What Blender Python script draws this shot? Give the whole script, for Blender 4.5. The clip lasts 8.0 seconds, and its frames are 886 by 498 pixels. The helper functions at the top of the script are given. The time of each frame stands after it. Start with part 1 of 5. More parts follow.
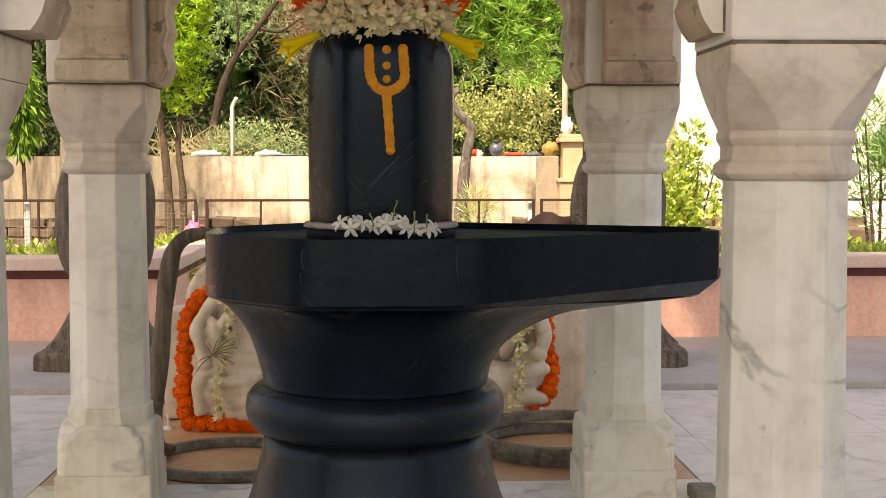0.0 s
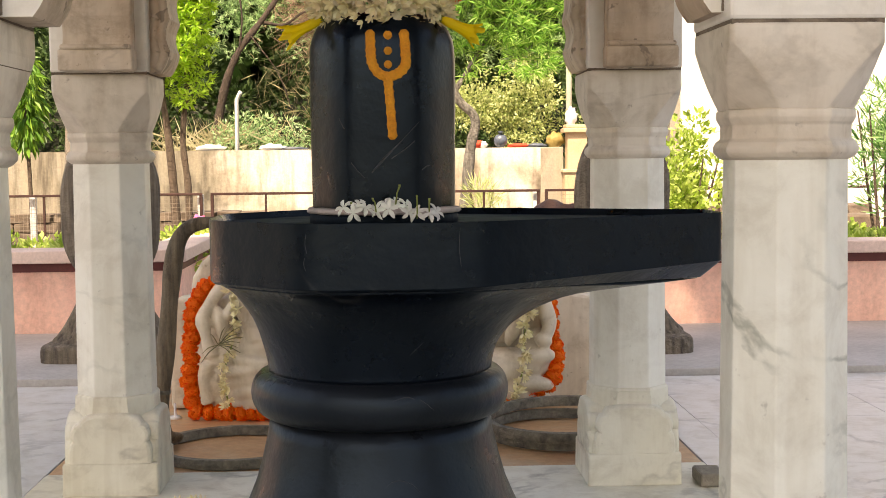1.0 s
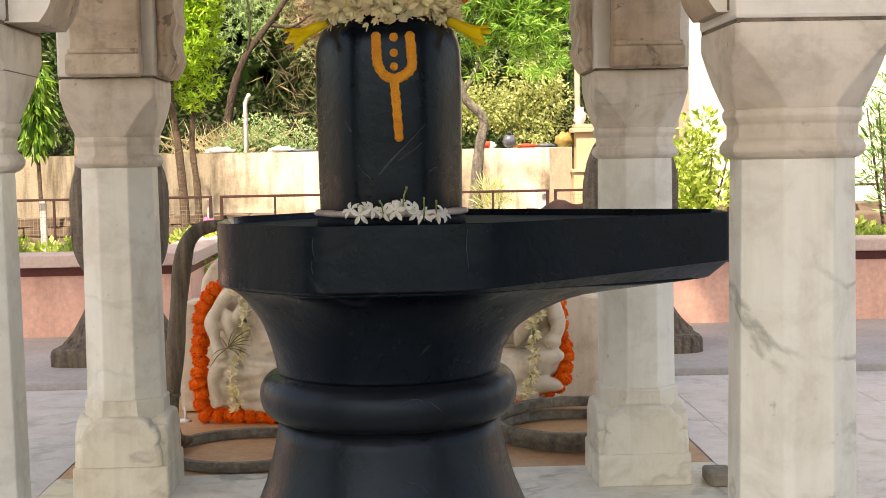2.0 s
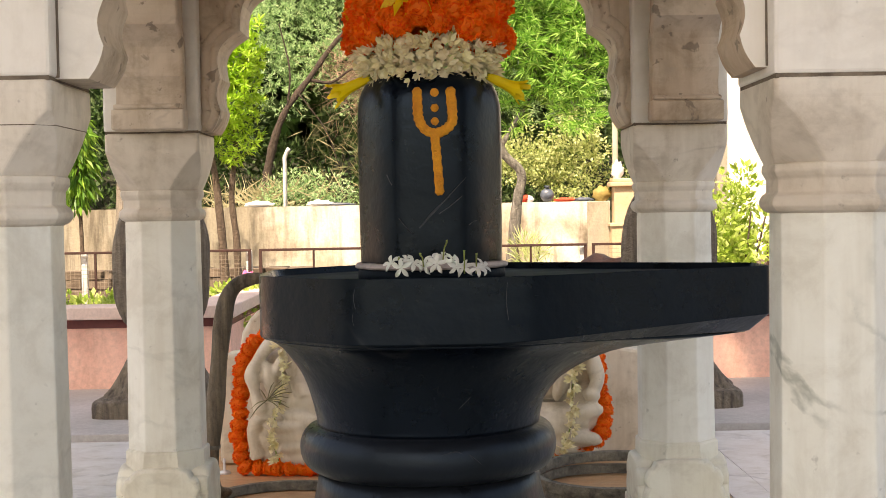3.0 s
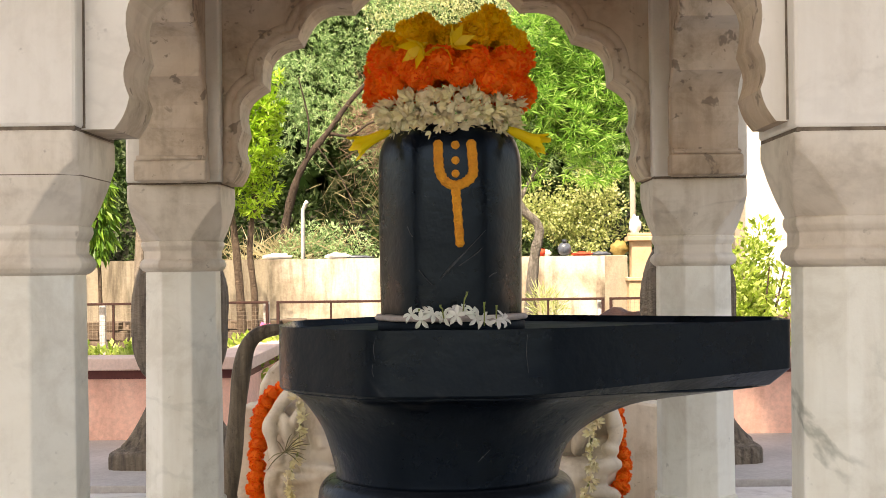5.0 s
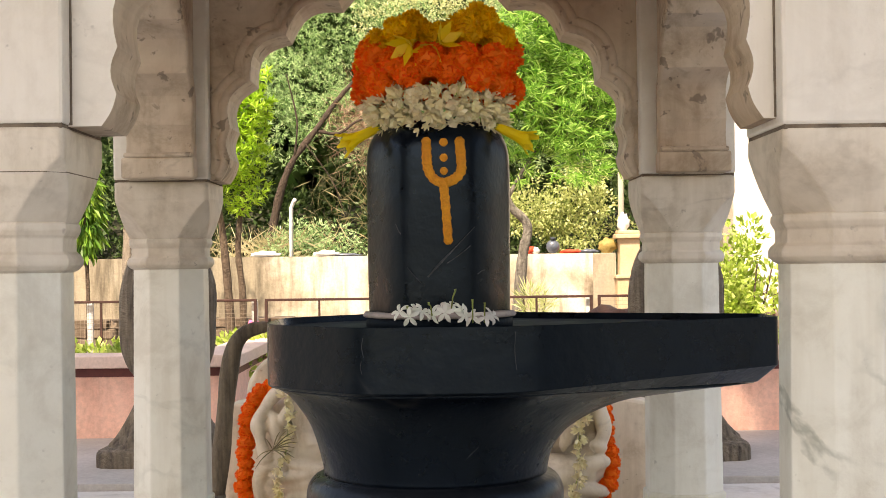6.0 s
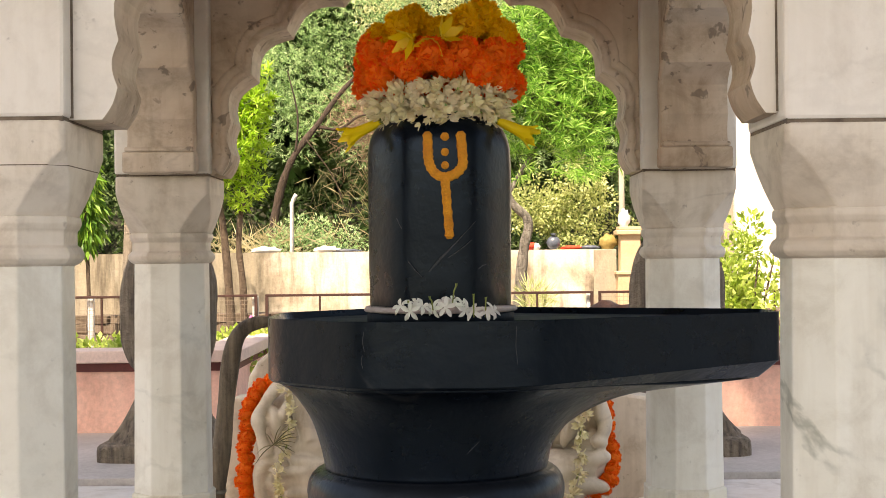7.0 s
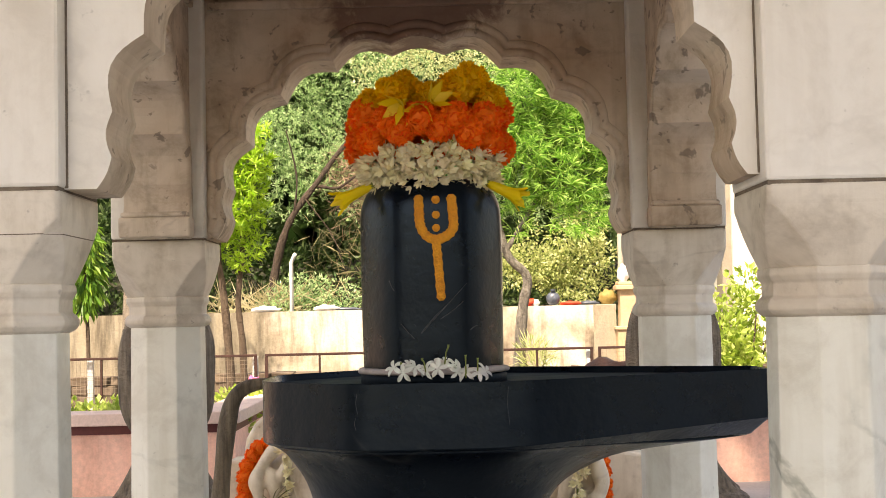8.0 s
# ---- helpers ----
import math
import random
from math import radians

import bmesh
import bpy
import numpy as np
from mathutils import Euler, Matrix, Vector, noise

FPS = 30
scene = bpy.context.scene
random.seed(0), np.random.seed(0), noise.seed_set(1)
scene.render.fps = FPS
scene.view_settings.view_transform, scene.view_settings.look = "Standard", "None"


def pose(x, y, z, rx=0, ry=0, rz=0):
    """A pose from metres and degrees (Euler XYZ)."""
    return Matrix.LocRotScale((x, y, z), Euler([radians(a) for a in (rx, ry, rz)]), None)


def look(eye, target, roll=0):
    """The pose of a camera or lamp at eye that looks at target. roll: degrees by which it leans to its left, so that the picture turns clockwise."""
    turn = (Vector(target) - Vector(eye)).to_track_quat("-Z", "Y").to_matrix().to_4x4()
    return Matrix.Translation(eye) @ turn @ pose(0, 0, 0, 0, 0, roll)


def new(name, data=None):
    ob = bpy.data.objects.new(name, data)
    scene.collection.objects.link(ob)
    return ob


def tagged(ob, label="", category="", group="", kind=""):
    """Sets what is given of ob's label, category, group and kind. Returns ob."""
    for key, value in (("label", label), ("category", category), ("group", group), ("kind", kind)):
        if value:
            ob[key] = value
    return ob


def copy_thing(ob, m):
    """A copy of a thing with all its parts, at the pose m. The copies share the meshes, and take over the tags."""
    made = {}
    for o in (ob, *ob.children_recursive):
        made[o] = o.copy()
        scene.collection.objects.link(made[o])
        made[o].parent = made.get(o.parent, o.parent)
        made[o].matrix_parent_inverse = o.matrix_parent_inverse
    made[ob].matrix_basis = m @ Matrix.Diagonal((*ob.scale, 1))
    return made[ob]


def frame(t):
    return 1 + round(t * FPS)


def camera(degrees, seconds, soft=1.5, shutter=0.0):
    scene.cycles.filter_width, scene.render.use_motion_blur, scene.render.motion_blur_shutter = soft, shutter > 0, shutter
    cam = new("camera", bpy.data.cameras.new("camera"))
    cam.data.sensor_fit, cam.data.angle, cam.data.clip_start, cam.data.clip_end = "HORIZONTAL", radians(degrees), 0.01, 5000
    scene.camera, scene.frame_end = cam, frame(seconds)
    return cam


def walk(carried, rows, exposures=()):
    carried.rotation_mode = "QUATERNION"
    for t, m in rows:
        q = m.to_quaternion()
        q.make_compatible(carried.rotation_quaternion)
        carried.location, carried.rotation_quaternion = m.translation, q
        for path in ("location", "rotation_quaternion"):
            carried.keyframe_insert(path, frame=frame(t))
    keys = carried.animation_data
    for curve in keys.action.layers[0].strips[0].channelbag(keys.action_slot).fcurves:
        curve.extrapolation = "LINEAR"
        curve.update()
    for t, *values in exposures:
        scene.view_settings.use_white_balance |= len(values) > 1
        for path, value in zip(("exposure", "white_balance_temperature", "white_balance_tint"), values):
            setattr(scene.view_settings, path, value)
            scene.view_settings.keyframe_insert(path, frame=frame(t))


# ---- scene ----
cam = camera(37.2, 8.0, soft=0.5)
PATH = [
    (0, (0.033, -2.668, 0.842), (0.123, -0.674, 0.712), 0.0),
    (0.5, (0.054, -2.673, 0.838), (0.118, -0.679, 0.695), -1.9),
    (1, (0.038, -2.681, 0.826), (0.119, -0.687, 0.685), -0.6),
    (2.5, (0.044, -2.681, 0.828), (0.095, -0.686, 0.691), -1.5),
    (3, (0.037, -2.698, 0.827), (0.048, -0.699, 0.77), -1.0),
    (3.5, (0.034, -2.706, 0.827), (0.028, -0.706, 0.856), -0.5),
    (4, (0.029, -2.706, 0.825), (0.009, -0.706, 0.863), -0.3),
    (4.5, (0.03, -2.703, 0.824), (0.009, -0.703, 0.852), -0.5),
    (6, (0.031, -2.701, 0.823), (0.035, -0.701, 0.844), -0.7),
    (6.5, (0.03, -2.699, 0.82), (0.036, -0.699, 0.833), -0.5),
    (7, (0.03, -2.699, 0.82), (0.033, -0.699, 0.835), -0.6),
    (7.5, (0.031, -2.703, 0.824), (0.024, -0.703, 0.88), -1.0),
    (8, (0.047, -2.73, 0.829), (0.051, -0.733, 0.93), -1.3),
]
walk(cam, [(t, look(eye, target, roll)) for t, eye, target, roll in PATH], [(0, 0.96, 9700, 17.5), (0.5, 1.22, 9150, 15.5), (2.5, 1.22, 9050, 15), (3.5, 1.24, 8950, 15), (8, 1.24, 8950, 15)])

# ---- light ----
SUN_EL, SUN_TO = 56.0, Vector((-0.40, -0.92, 0.0)).normalized()
world = bpy.data.worlds.new("sky_world")
scene.world = world
world.use_nodes = True
wn = world.node_tree.nodes
sky = wn.new("ShaderNodeTexSky")
sky.sky_type, sky.sun_disc = "NISHITA", False
sky.sun_elevation = radians(SUN_EL)
sky.sun_rotation = math.atan2(SUN_TO.x, SUN_TO.y)
sky.air_density, sky.dust_density, sky.ozone_density = 1.0, 3.0, 1.0
world.node_tree.links.new(sky.outputs[0], wn["Background"].inputs[0])
wn["Background"].inputs[1].default_value = 0.15
sun = new("sun", bpy.data.lights.new("sun", "SUN"))
sun.data.energy, sun.data.angle, sun.data.color = 5.0, radians(0.6), (1.0, 0.96, 0.9)
to_sun = SUN_TO * math.cos(radians(SUN_EL)) + Vector((0, 0, math.sin(radians(SUN_EL))))
sun.matrix_world = look(to_sun * 40, (0, 0, 0))


# ---- materials ----
def nodes_of(name):
    m = bpy.data.materials.new(name)
    m.use_nodes = True
    return m, m.node_tree.nodes, m.node_tree.links, m.node_tree.nodes["Principled BSDF"]


def ramp(n, stops):
    r = n.new("ShaderNodeValToRGB")
    el = r.color_ramp.elements
    while len(el) < len(stops):
        el.new(0.5)
    for e, (p, c) in zip(el, stops):
        e.position, e.color = p, (*c, 1) if len(c) == 3 else c
    return r


def tex(n, l, scale, detail=4, rough=0.55, stretch=None, distort=0.0):
    co = n.new("ShaderNodeTexCoord")
    t = n.new("ShaderNodeTexNoise")
    t.inputs["Scale"].default_value, t.inputs["Detail"].default_value = scale, detail
    t.inputs["Roughness"].default_value, t.inputs["Distortion"].default_value = rough, distort
    if stretch:
        mp = n.new("ShaderNodeMapping")
        mp.inputs["Scale"].default_value = stretch
        l.new(co.outputs["Object"], mp.inputs[0])
        l.new(mp.outputs[0], t.inputs["Vector"])
    else:
        l.new(co.outputs["Object"], t.inputs["Vector"])
    return t


def mix(n, l, kind, fac, a, b):
    m = n.new("ShaderNodeMix")
    m.data_type, m.blend_type = "RGBA", kind
    for sock, v in ((m.inputs[0], fac), (m.inputs[6], a), (m.inputs[7], b)):
        if isinstance(v, (int, float)):
            sock.default_value = v
        elif isinstance(v, tuple):
            sock.default_value = (*v, 1)
        else:
            l.new(v, sock)
    return m.outputs[2]


def bump(n, l, b, height, strength, dist=0.01):
    k = n.new("ShaderNodeBump")
    k.inputs["Strength"].default_value, k.inputs["Distance"].default_value = strength, dist
    l.new(height, k.inputs["Height"])
    l.new(k.outputs[0], b.inputs["Normal"])


def mat_rough(name, c1, c2, scale=6, rough=0.8, bumps=0.3, fine=60, c3=None, stretch=None, metal=0.0, dist=0.01):
    """Two scales of colour variation and a fine relief."""
    m, n, l, b = nodes_of(name)
    big = tex(n, l, scale, 5, 0.6, stretch, 0.3)
    small = tex(n, l, fine, 5, 0.65)
    r = ramp(n, [(0.3, c1), (0.7, c2)] if c3 is None else [(0.3, c1), (0.52, c2), (0.75, c3)])
    l.new(big.outputs[0], r.inputs[0])
    g = ramp(n, [(0.3, (0.8, 0.8, 0.8)), (0.7, (1.12, 1.12, 1.12))])
    l.new(small.outputs[0], g.inputs[0])
    l.new(mix(n, l, "MULTIPLY", 0.8, r.outputs[0], g.outputs[0]), b.inputs["Base Color"])
    b.inputs["Roughness"].default_value, b.inputs["Metallic"].default_value = rough, metal
    bump(n, l, b, small.outputs[0], bumps, dist)
    return m


def mat_marble(name, base, warm, vein, veins=1.0, rough=0.45, stain=0.5, dark=0.0, grime=0.35, flakes=0.0):
    """White marble: grey veins, warm stains, pits."""
    m, n, l, b = nodes_of(name)
    oi = n.new("ShaderNodeObjectInfo")
    co = n.new("ShaderNodeTexCoord")
    add = n.new("ShaderNodeVectorMath")
    add.operation = "MULTIPLY_ADD"
    add.inputs[1].default_value = (1, 1, 1)
    l.new(co.outputs["Object"], add.inputs[0])
    l.new(oi.outputs["Location"], add.inputs[2])
    st = tex(n, l, 2.6, 4, 0.55)
    l.new(add.outputs[0], st.inputs["Vector"])
    rs = ramp(n, [(0.42, (0, 0, 0)), (0.68, (1, 1, 1))])
    l.new(st.outputs[0], rs.inputs[0])
    sf = n.new("ShaderNodeMath")
    sf.operation = "MULTIPLY"
    sf.inputs[1].default_value = stain
    l.new(rs.outputs[0], sf.inputs[0])
    c = mix(n, l, "MIX", sf.outputs[0], base, warm)
    mp = n.new("ShaderNodeMapping")
    mp.inputs["Rotation"].default_value = (0.5, 0.35, 0.4)
    mp.inputs["Scale"].default_value = (1.0, 1.0, 1.7)
    l.new(add.outputs[0], mp.inputs[0])
    vn = tex(n, l, 2.9, 6, 0.52, distort=0.3)
    l.new(mp.outputs[0], vn.inputs["Vector"])
    rv = ramp(n, [(0.472, (0, 0, 0)), (0.497, (0.72, 0.72, 0.72)), (0.503, (0.72, 0.72, 0.72)), (0.528, (0, 0, 0))])
    l.new(vn.outputs[0], rv.inputs[0])
    patch = tex(n, l, 4.3, 2, 0.5)
    l.new(add.outputs[0], patch.inputs["Vector"])
    rp = ramp(n, [(0.42, (0, 0, 0)), (0.58, (1, 1, 1))])
    l.new(patch.outputs[0], rp.inputs[0])
    vm = n.new("ShaderNodeMath")
    vm.operation = "MULTIPLY"
    l.new(rv.outputs[0], vm.inputs[0])
    l.new(rp.outputs[0], vm.inputs[1])
    vs = n.new("ShaderNodeMath")
    vs.operation, vs.use_clamp = "MULTIPLY", True
    vs.inputs[1].default_value = veins
    l.new(vm.outputs[0], vs.inputs[0])
    c = mix(n, l, "MIX", vs.outputs[0], c, vein)
    pit = tex(n, l, 34, 3, 0.6)
    l.new(add.outputs[0], pit.inputs["Vector"])
    rq = ramp(n, [(0.68, (0, 0, 0)), (0.76, (1, 1, 1))])
    l.new(pit.outputs[0], rq.inputs[0])
    pm = n.new("ShaderNodeMath")
    pm.operation = "MULTIPLY"
    pm.inputs[1].default_value = 0.25 + dark
    l.new(rq.outputs[0], pm.inputs[0])
    c = mix(n, l, "MIX", pm.outputs[0], c, tuple(0.3 * v for v in warm))
    gm = tex(n, l, 9, 7, 0.68, None, 0.4)
    l.new(add.outputs[0], gm.inputs["Vector"])
    rg = ramp(n, [(0.36, (0.52, 0.46, 0.38)), (0.5, (0.93, 0.92, 0.9)), (0.62, (1.05, 1.05, 1.05))])
    l.new(gm.outputs[0], rg.inputs[0])
    c = mix(n, l, "MULTIPLY", grime, c, rg.outputs[0])
    mp2 = n.new("ShaderNodeMapping")
    mp2.inputs["Scale"].default_value = (1.0, 1.0, 0.12)
    l.new(add.outputs[0], mp2.inputs[0])
    drip = tex(n, l, 16, 4, 0.6)
    l.new(mp2.outputs[0], drip.inputs["Vector"])
    rd = ramp(n, [(0.35, (0.66, 0.60, 0.52)), (0.5, (1, 1, 1))])
    l.new(drip.outputs[0], rd.inputs[0])
    c = mix(n, l, "MULTIPLY", grime * 0.8, c, rd.outputs[0])
    if flakes:
        fk = tex(n, l, 21, 3, 0.55, None, 0.35)
        l.new(add.outputs[0], fk.inputs["Vector"])
        rk = ramp(n, [(0.62, (0, 0, 0)), (0.66, (1, 1, 1))])
        l.new(fk.outputs[0], rk.inputs[0])
        km = n.new("ShaderNodeMath")
        km.operation = "MULTIPLY"
        km.inputs[1].default_value = flakes
        l.new(rk.outputs[0], km.inputs[0])
        c = mix(n, l, "MIX", km.outputs[0], c, (0.13, 0.095, 0.07))
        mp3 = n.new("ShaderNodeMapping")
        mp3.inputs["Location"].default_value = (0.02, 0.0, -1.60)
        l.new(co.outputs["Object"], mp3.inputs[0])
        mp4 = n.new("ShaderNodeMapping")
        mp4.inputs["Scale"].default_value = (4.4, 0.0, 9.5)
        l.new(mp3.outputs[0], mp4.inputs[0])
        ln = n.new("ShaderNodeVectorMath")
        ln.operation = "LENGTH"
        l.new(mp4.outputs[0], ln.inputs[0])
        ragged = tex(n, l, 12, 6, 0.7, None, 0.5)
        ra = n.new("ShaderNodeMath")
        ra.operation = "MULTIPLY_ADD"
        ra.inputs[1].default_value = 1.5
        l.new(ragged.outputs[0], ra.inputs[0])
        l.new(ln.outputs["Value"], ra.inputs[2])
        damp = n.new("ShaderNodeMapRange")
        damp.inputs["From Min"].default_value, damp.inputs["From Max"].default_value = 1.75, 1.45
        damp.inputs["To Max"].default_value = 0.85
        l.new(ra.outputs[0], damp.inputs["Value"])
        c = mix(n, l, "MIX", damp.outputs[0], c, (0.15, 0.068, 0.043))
    l.new(c, b.inputs["Base Color"])
    b.inputs["Roughness"].default_value = rough
    fine = tex(n, l, 30, 6, 0.65)
    bump(n, l, b, fine.outputs[0], 0.22, 0.006)
    return m


def mat_leaf(name, c1, c2, c3, glow=0.45):
    """Leaves that differ one from another and let some light through."""
    m, n, l, b = nodes_of(name)
    g = n.new("ShaderNodeNewGeometry")
    r = ramp(n, [(0.0, c1), (0.5, c2), (1.0, c3)])
    l.new(g.outputs["Random Per Island"], r.inputs[0])
    l.new(r.outputs[0], b.inputs["Base Color"])
    b.inputs["Roughness"].default_value = 0.5
    t = n.new("ShaderNodeBsdfTranslucent")
    l.new(r.outputs[0], t.inputs[0])
    mx = n.new("ShaderNodeMixShader")
    mx.inputs[0].default_value = glow
    l.new(b.outputs[0], mx.inputs[1])
    l.new(t.outputs[0], mx.inputs[2])
    l.new(mx.outputs[0], n["Material Output"].inputs[0])
    return m


def mat_petal(name, c1, c2, rough=0.65, glow=0.25):
    m, n, l, b = nodes_of(name)
    oi = n.new("ShaderNodeObjectInfo")
    g = n.new("ShaderNodeNewGeometry")
    r = ramp(n, [(0.0, c1), (1.0, c2)])
    l.new(g.outputs["Random Per Island"], r.inputs[0])
    v = ramp(n, [(0.0, (0.9, 0.88, 0.9)), (1.0, (1.0, 1.06, 1.0))])
    l.new(oi.outputs["Random"], v.inputs[0])
    c = mix(n, l, "MULTIPLY", 1.0, r.outputs[0], v.outputs[0])
    l.new(c, b.inputs["Base Color"])
    b.inputs["Roughness"].default_value = rough
    t = n.new("ShaderNodeBsdfTranslucent")
    l.new(c, t.inputs[0])
    mx = n.new("ShaderNodeMixShader")
    mx.inputs[0].default_value = glow
    l.new(b.outputs[0], mx.inputs[1])
    l.new(t.outputs[0], mx.inputs[2])
    l.new(mx.outputs[0], n["Material Output"].inputs[0])
    return m


def mat_black(name="black_stone", r0=0.22, r1=0.38, dust_sheen=0.0):
    """Dark polished stone with soft facets and scratches; a grey lift gives dusty marks and sky sheen."""
    m, n, l, b = nodes_of(name)
    big = tex(n, l, 5, 5, 0.6)
    r = ramp(n, [(0.3, (0.0008 + dust_sheen * 0.6, 0.0014 + dust_sheen * 0.65, 0.003 + dust_sheen * 0.7)), (0.7, (0.0018 + dust_sheen, 0.0036 + dust_sheen, 0.0075 + dust_sheen))])
    l.new(big.outputs[0], r.inputs[0])
    vn = tex(n, l, 2.4, 3, 0.5, distort=0.6)
    rv = ramp(n, [(0.494, (0, 0, 0)), (0.5, (1, 1, 1)), (0.506, (0, 0, 0))])
    l.new(vn.outputs[0], rv.inputs[0])
    ms = tex(n, l, 3.7, 2, 0.5)
    rm = ramp(n, [(0.58, (0, 0, 0)), (0.72, (0.3, 0.3, 0.3))])
    l.new(ms.outputs[0], rm.inputs[0])
    vm = n.new("ShaderNodeMath")
    vm.operation = "MULTIPLY"
    l.new(rv.outputs[0], vm.inputs[0])
    l.new(rm.outputs[0], vm.inputs[1])
    l.new(mix(n, l, "MIX", vm.outputs[0], r.outputs[0], (0.10, 0.10, 0.10)), b.inputs["Base Color"])
    rr = ramp(n, [(0.3, (r0, r0, r0)), (0.7, (r1, r1, r1))])
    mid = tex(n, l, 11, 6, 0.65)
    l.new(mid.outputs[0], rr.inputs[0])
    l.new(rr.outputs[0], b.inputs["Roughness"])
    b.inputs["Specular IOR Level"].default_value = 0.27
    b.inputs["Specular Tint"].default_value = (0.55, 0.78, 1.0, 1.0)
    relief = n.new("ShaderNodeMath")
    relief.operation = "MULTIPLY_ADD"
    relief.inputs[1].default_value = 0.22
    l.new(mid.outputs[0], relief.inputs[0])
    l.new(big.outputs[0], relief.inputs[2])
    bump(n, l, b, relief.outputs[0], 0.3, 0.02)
    return m


M_MARBLE = mat_marble("marble", (0.765, 0.775, 0.715), (0.68, 0.65, 0.55), (0.30, 0.32, 0.27), 1.0, 0.42, 0.4, 0.1, 0.3)
M_PALEMARBLE = mat_marble("pale_marble", (0.765, 0.765, 0.70), (0.67, 0.635, 0.54), (0.36, 0.37, 0.32), 0.32, 0.42, 0.5, 0.1, 0.3)
M_PIER = mat_marble("plain_marble", (0.76, 0.73, 0.67), (0.64, 0.58, 0.49), (0.45, 0.42, 0.37), 0.22, 0.5, 0.45, 0.15, 0.2)
# real wear and flakes, over a base browned for the shaded interior
M_WORN_SHADED = mat_marble("worn_shaded_marble", (0.64, 0.545, 0.44), (0.43, 0.295, 0.19), (0.20, 0.14, 0.10), 0.3, 0.6, 0.85, 0.4, 0.6, 0.65)
M_CAP = mat_marble("stained_marble", (0.69, 0.635, 0.55), (0.52, 0.44, 0.35), (0.30, 0.26, 0.21), 0.35, 0.55, 0.65, 0.3, 0.45)
M_BASE = mat_marble("base_marble", (0.74, 0.725, 0.63), (0.63, 0.56, 0.38), (0.33, 0.31, 0.26), 1.0)
M_TILE = mat_marble("tile_marble", (0.62, 0.62, 0.63), (0.50, 0.48, 0.46), (0.30, 0.30, 0.32), 0.9, 0.35)
M_SLAB = mat_rough("grey_slab", (0.33, 0.32, 0.31), (0.45, 0.44, 0.43), 3, 0.6, 0.1)
M_BROWNFLOOR = mat_rough("brown_floor", (0.40, 0.20, 0.095), (0.52, 0.30, 0.15), 4, 0.45, 0.15, 40, (0.52, 0.40, 0.26))
M_STATUE = mat_marble("statue_marble", (0.70, 0.63, 0.52), (0.52, 0.43, 0.31), (0.3, 0.25, 0.2), 0.3, 0.45, 0.6, 0.2, 0.5)
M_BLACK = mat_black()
# paler foot colour: dusty marks plus the sky's sheen painted in
M_BLACKFOOT = mat_black("dusty_sheen_black_stone", 0.24, 0.42, 0.007)
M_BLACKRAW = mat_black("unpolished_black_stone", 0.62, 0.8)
M_SCRATCH = mat_rough("scratched_stone", (0.018, 0.022, 0.028), (0.045, 0.052, 0.062), 30, 0.6, 0.3, 90)
M_MORTAR = mat_rough("dirty_mortar", (0.10, 0.075, 0.055), (0.24, 0.19, 0.14), 25, 0.9, 0.5, 90)
M_PASTE = mat_rough("orange_paste", (0.62, 0.22, 0.015), (0.75, 0.32, 0.02), 40, 0.75, 0.6, 200)
M_CEMENT = mat_rough("pale_cement", (0.36, 0.31, 0.29), (0.50, 0.44, 0.42), 20, 0.8, 0.5, 90)
M_IRON = mat_rough("old_iron", (0.06, 0.055, 0.045), (0.27, 0.25, 0.20), 28, 0.6, 0.8, 90, None, None, 0.3)
M_BRASS = mat_rough("brown_brass", (0.05, 0.036, 0.022), (0.26, 0.20, 0.135), 26, 0.5, 1.0, 60, None, (1.6, 1.6, 0.16), 0.25)
M_DARKSTONE = mat_rough("carved_dark_stone", (0.06, 0.046, 0.034), (0.27, 0.225, 0.17), 14, 0.65, 1.0, 34, None, (3.2, 3.2, 0.35), 0.0, 0.04)
M_PINK = mat_rough("pink_plaster", (0.68, 0.36, 0.28), (0.86, 0.53, 0.43), 6, 0.85, 0.25, 50, (0.80, 0.46, 0.37), (1, 1, 0.2))
M_COPING = mat_rough("coping_stone", (0.60, 0.45, 0.40), (0.70, 0.55, 0.50), 4, 0.7, 0.2)
M_MAROON = mat_rough("maroon_band", (0.10, 0.02, 0.02), (0.15, 0.035, 0.03), 6, 0.7, 0.2)
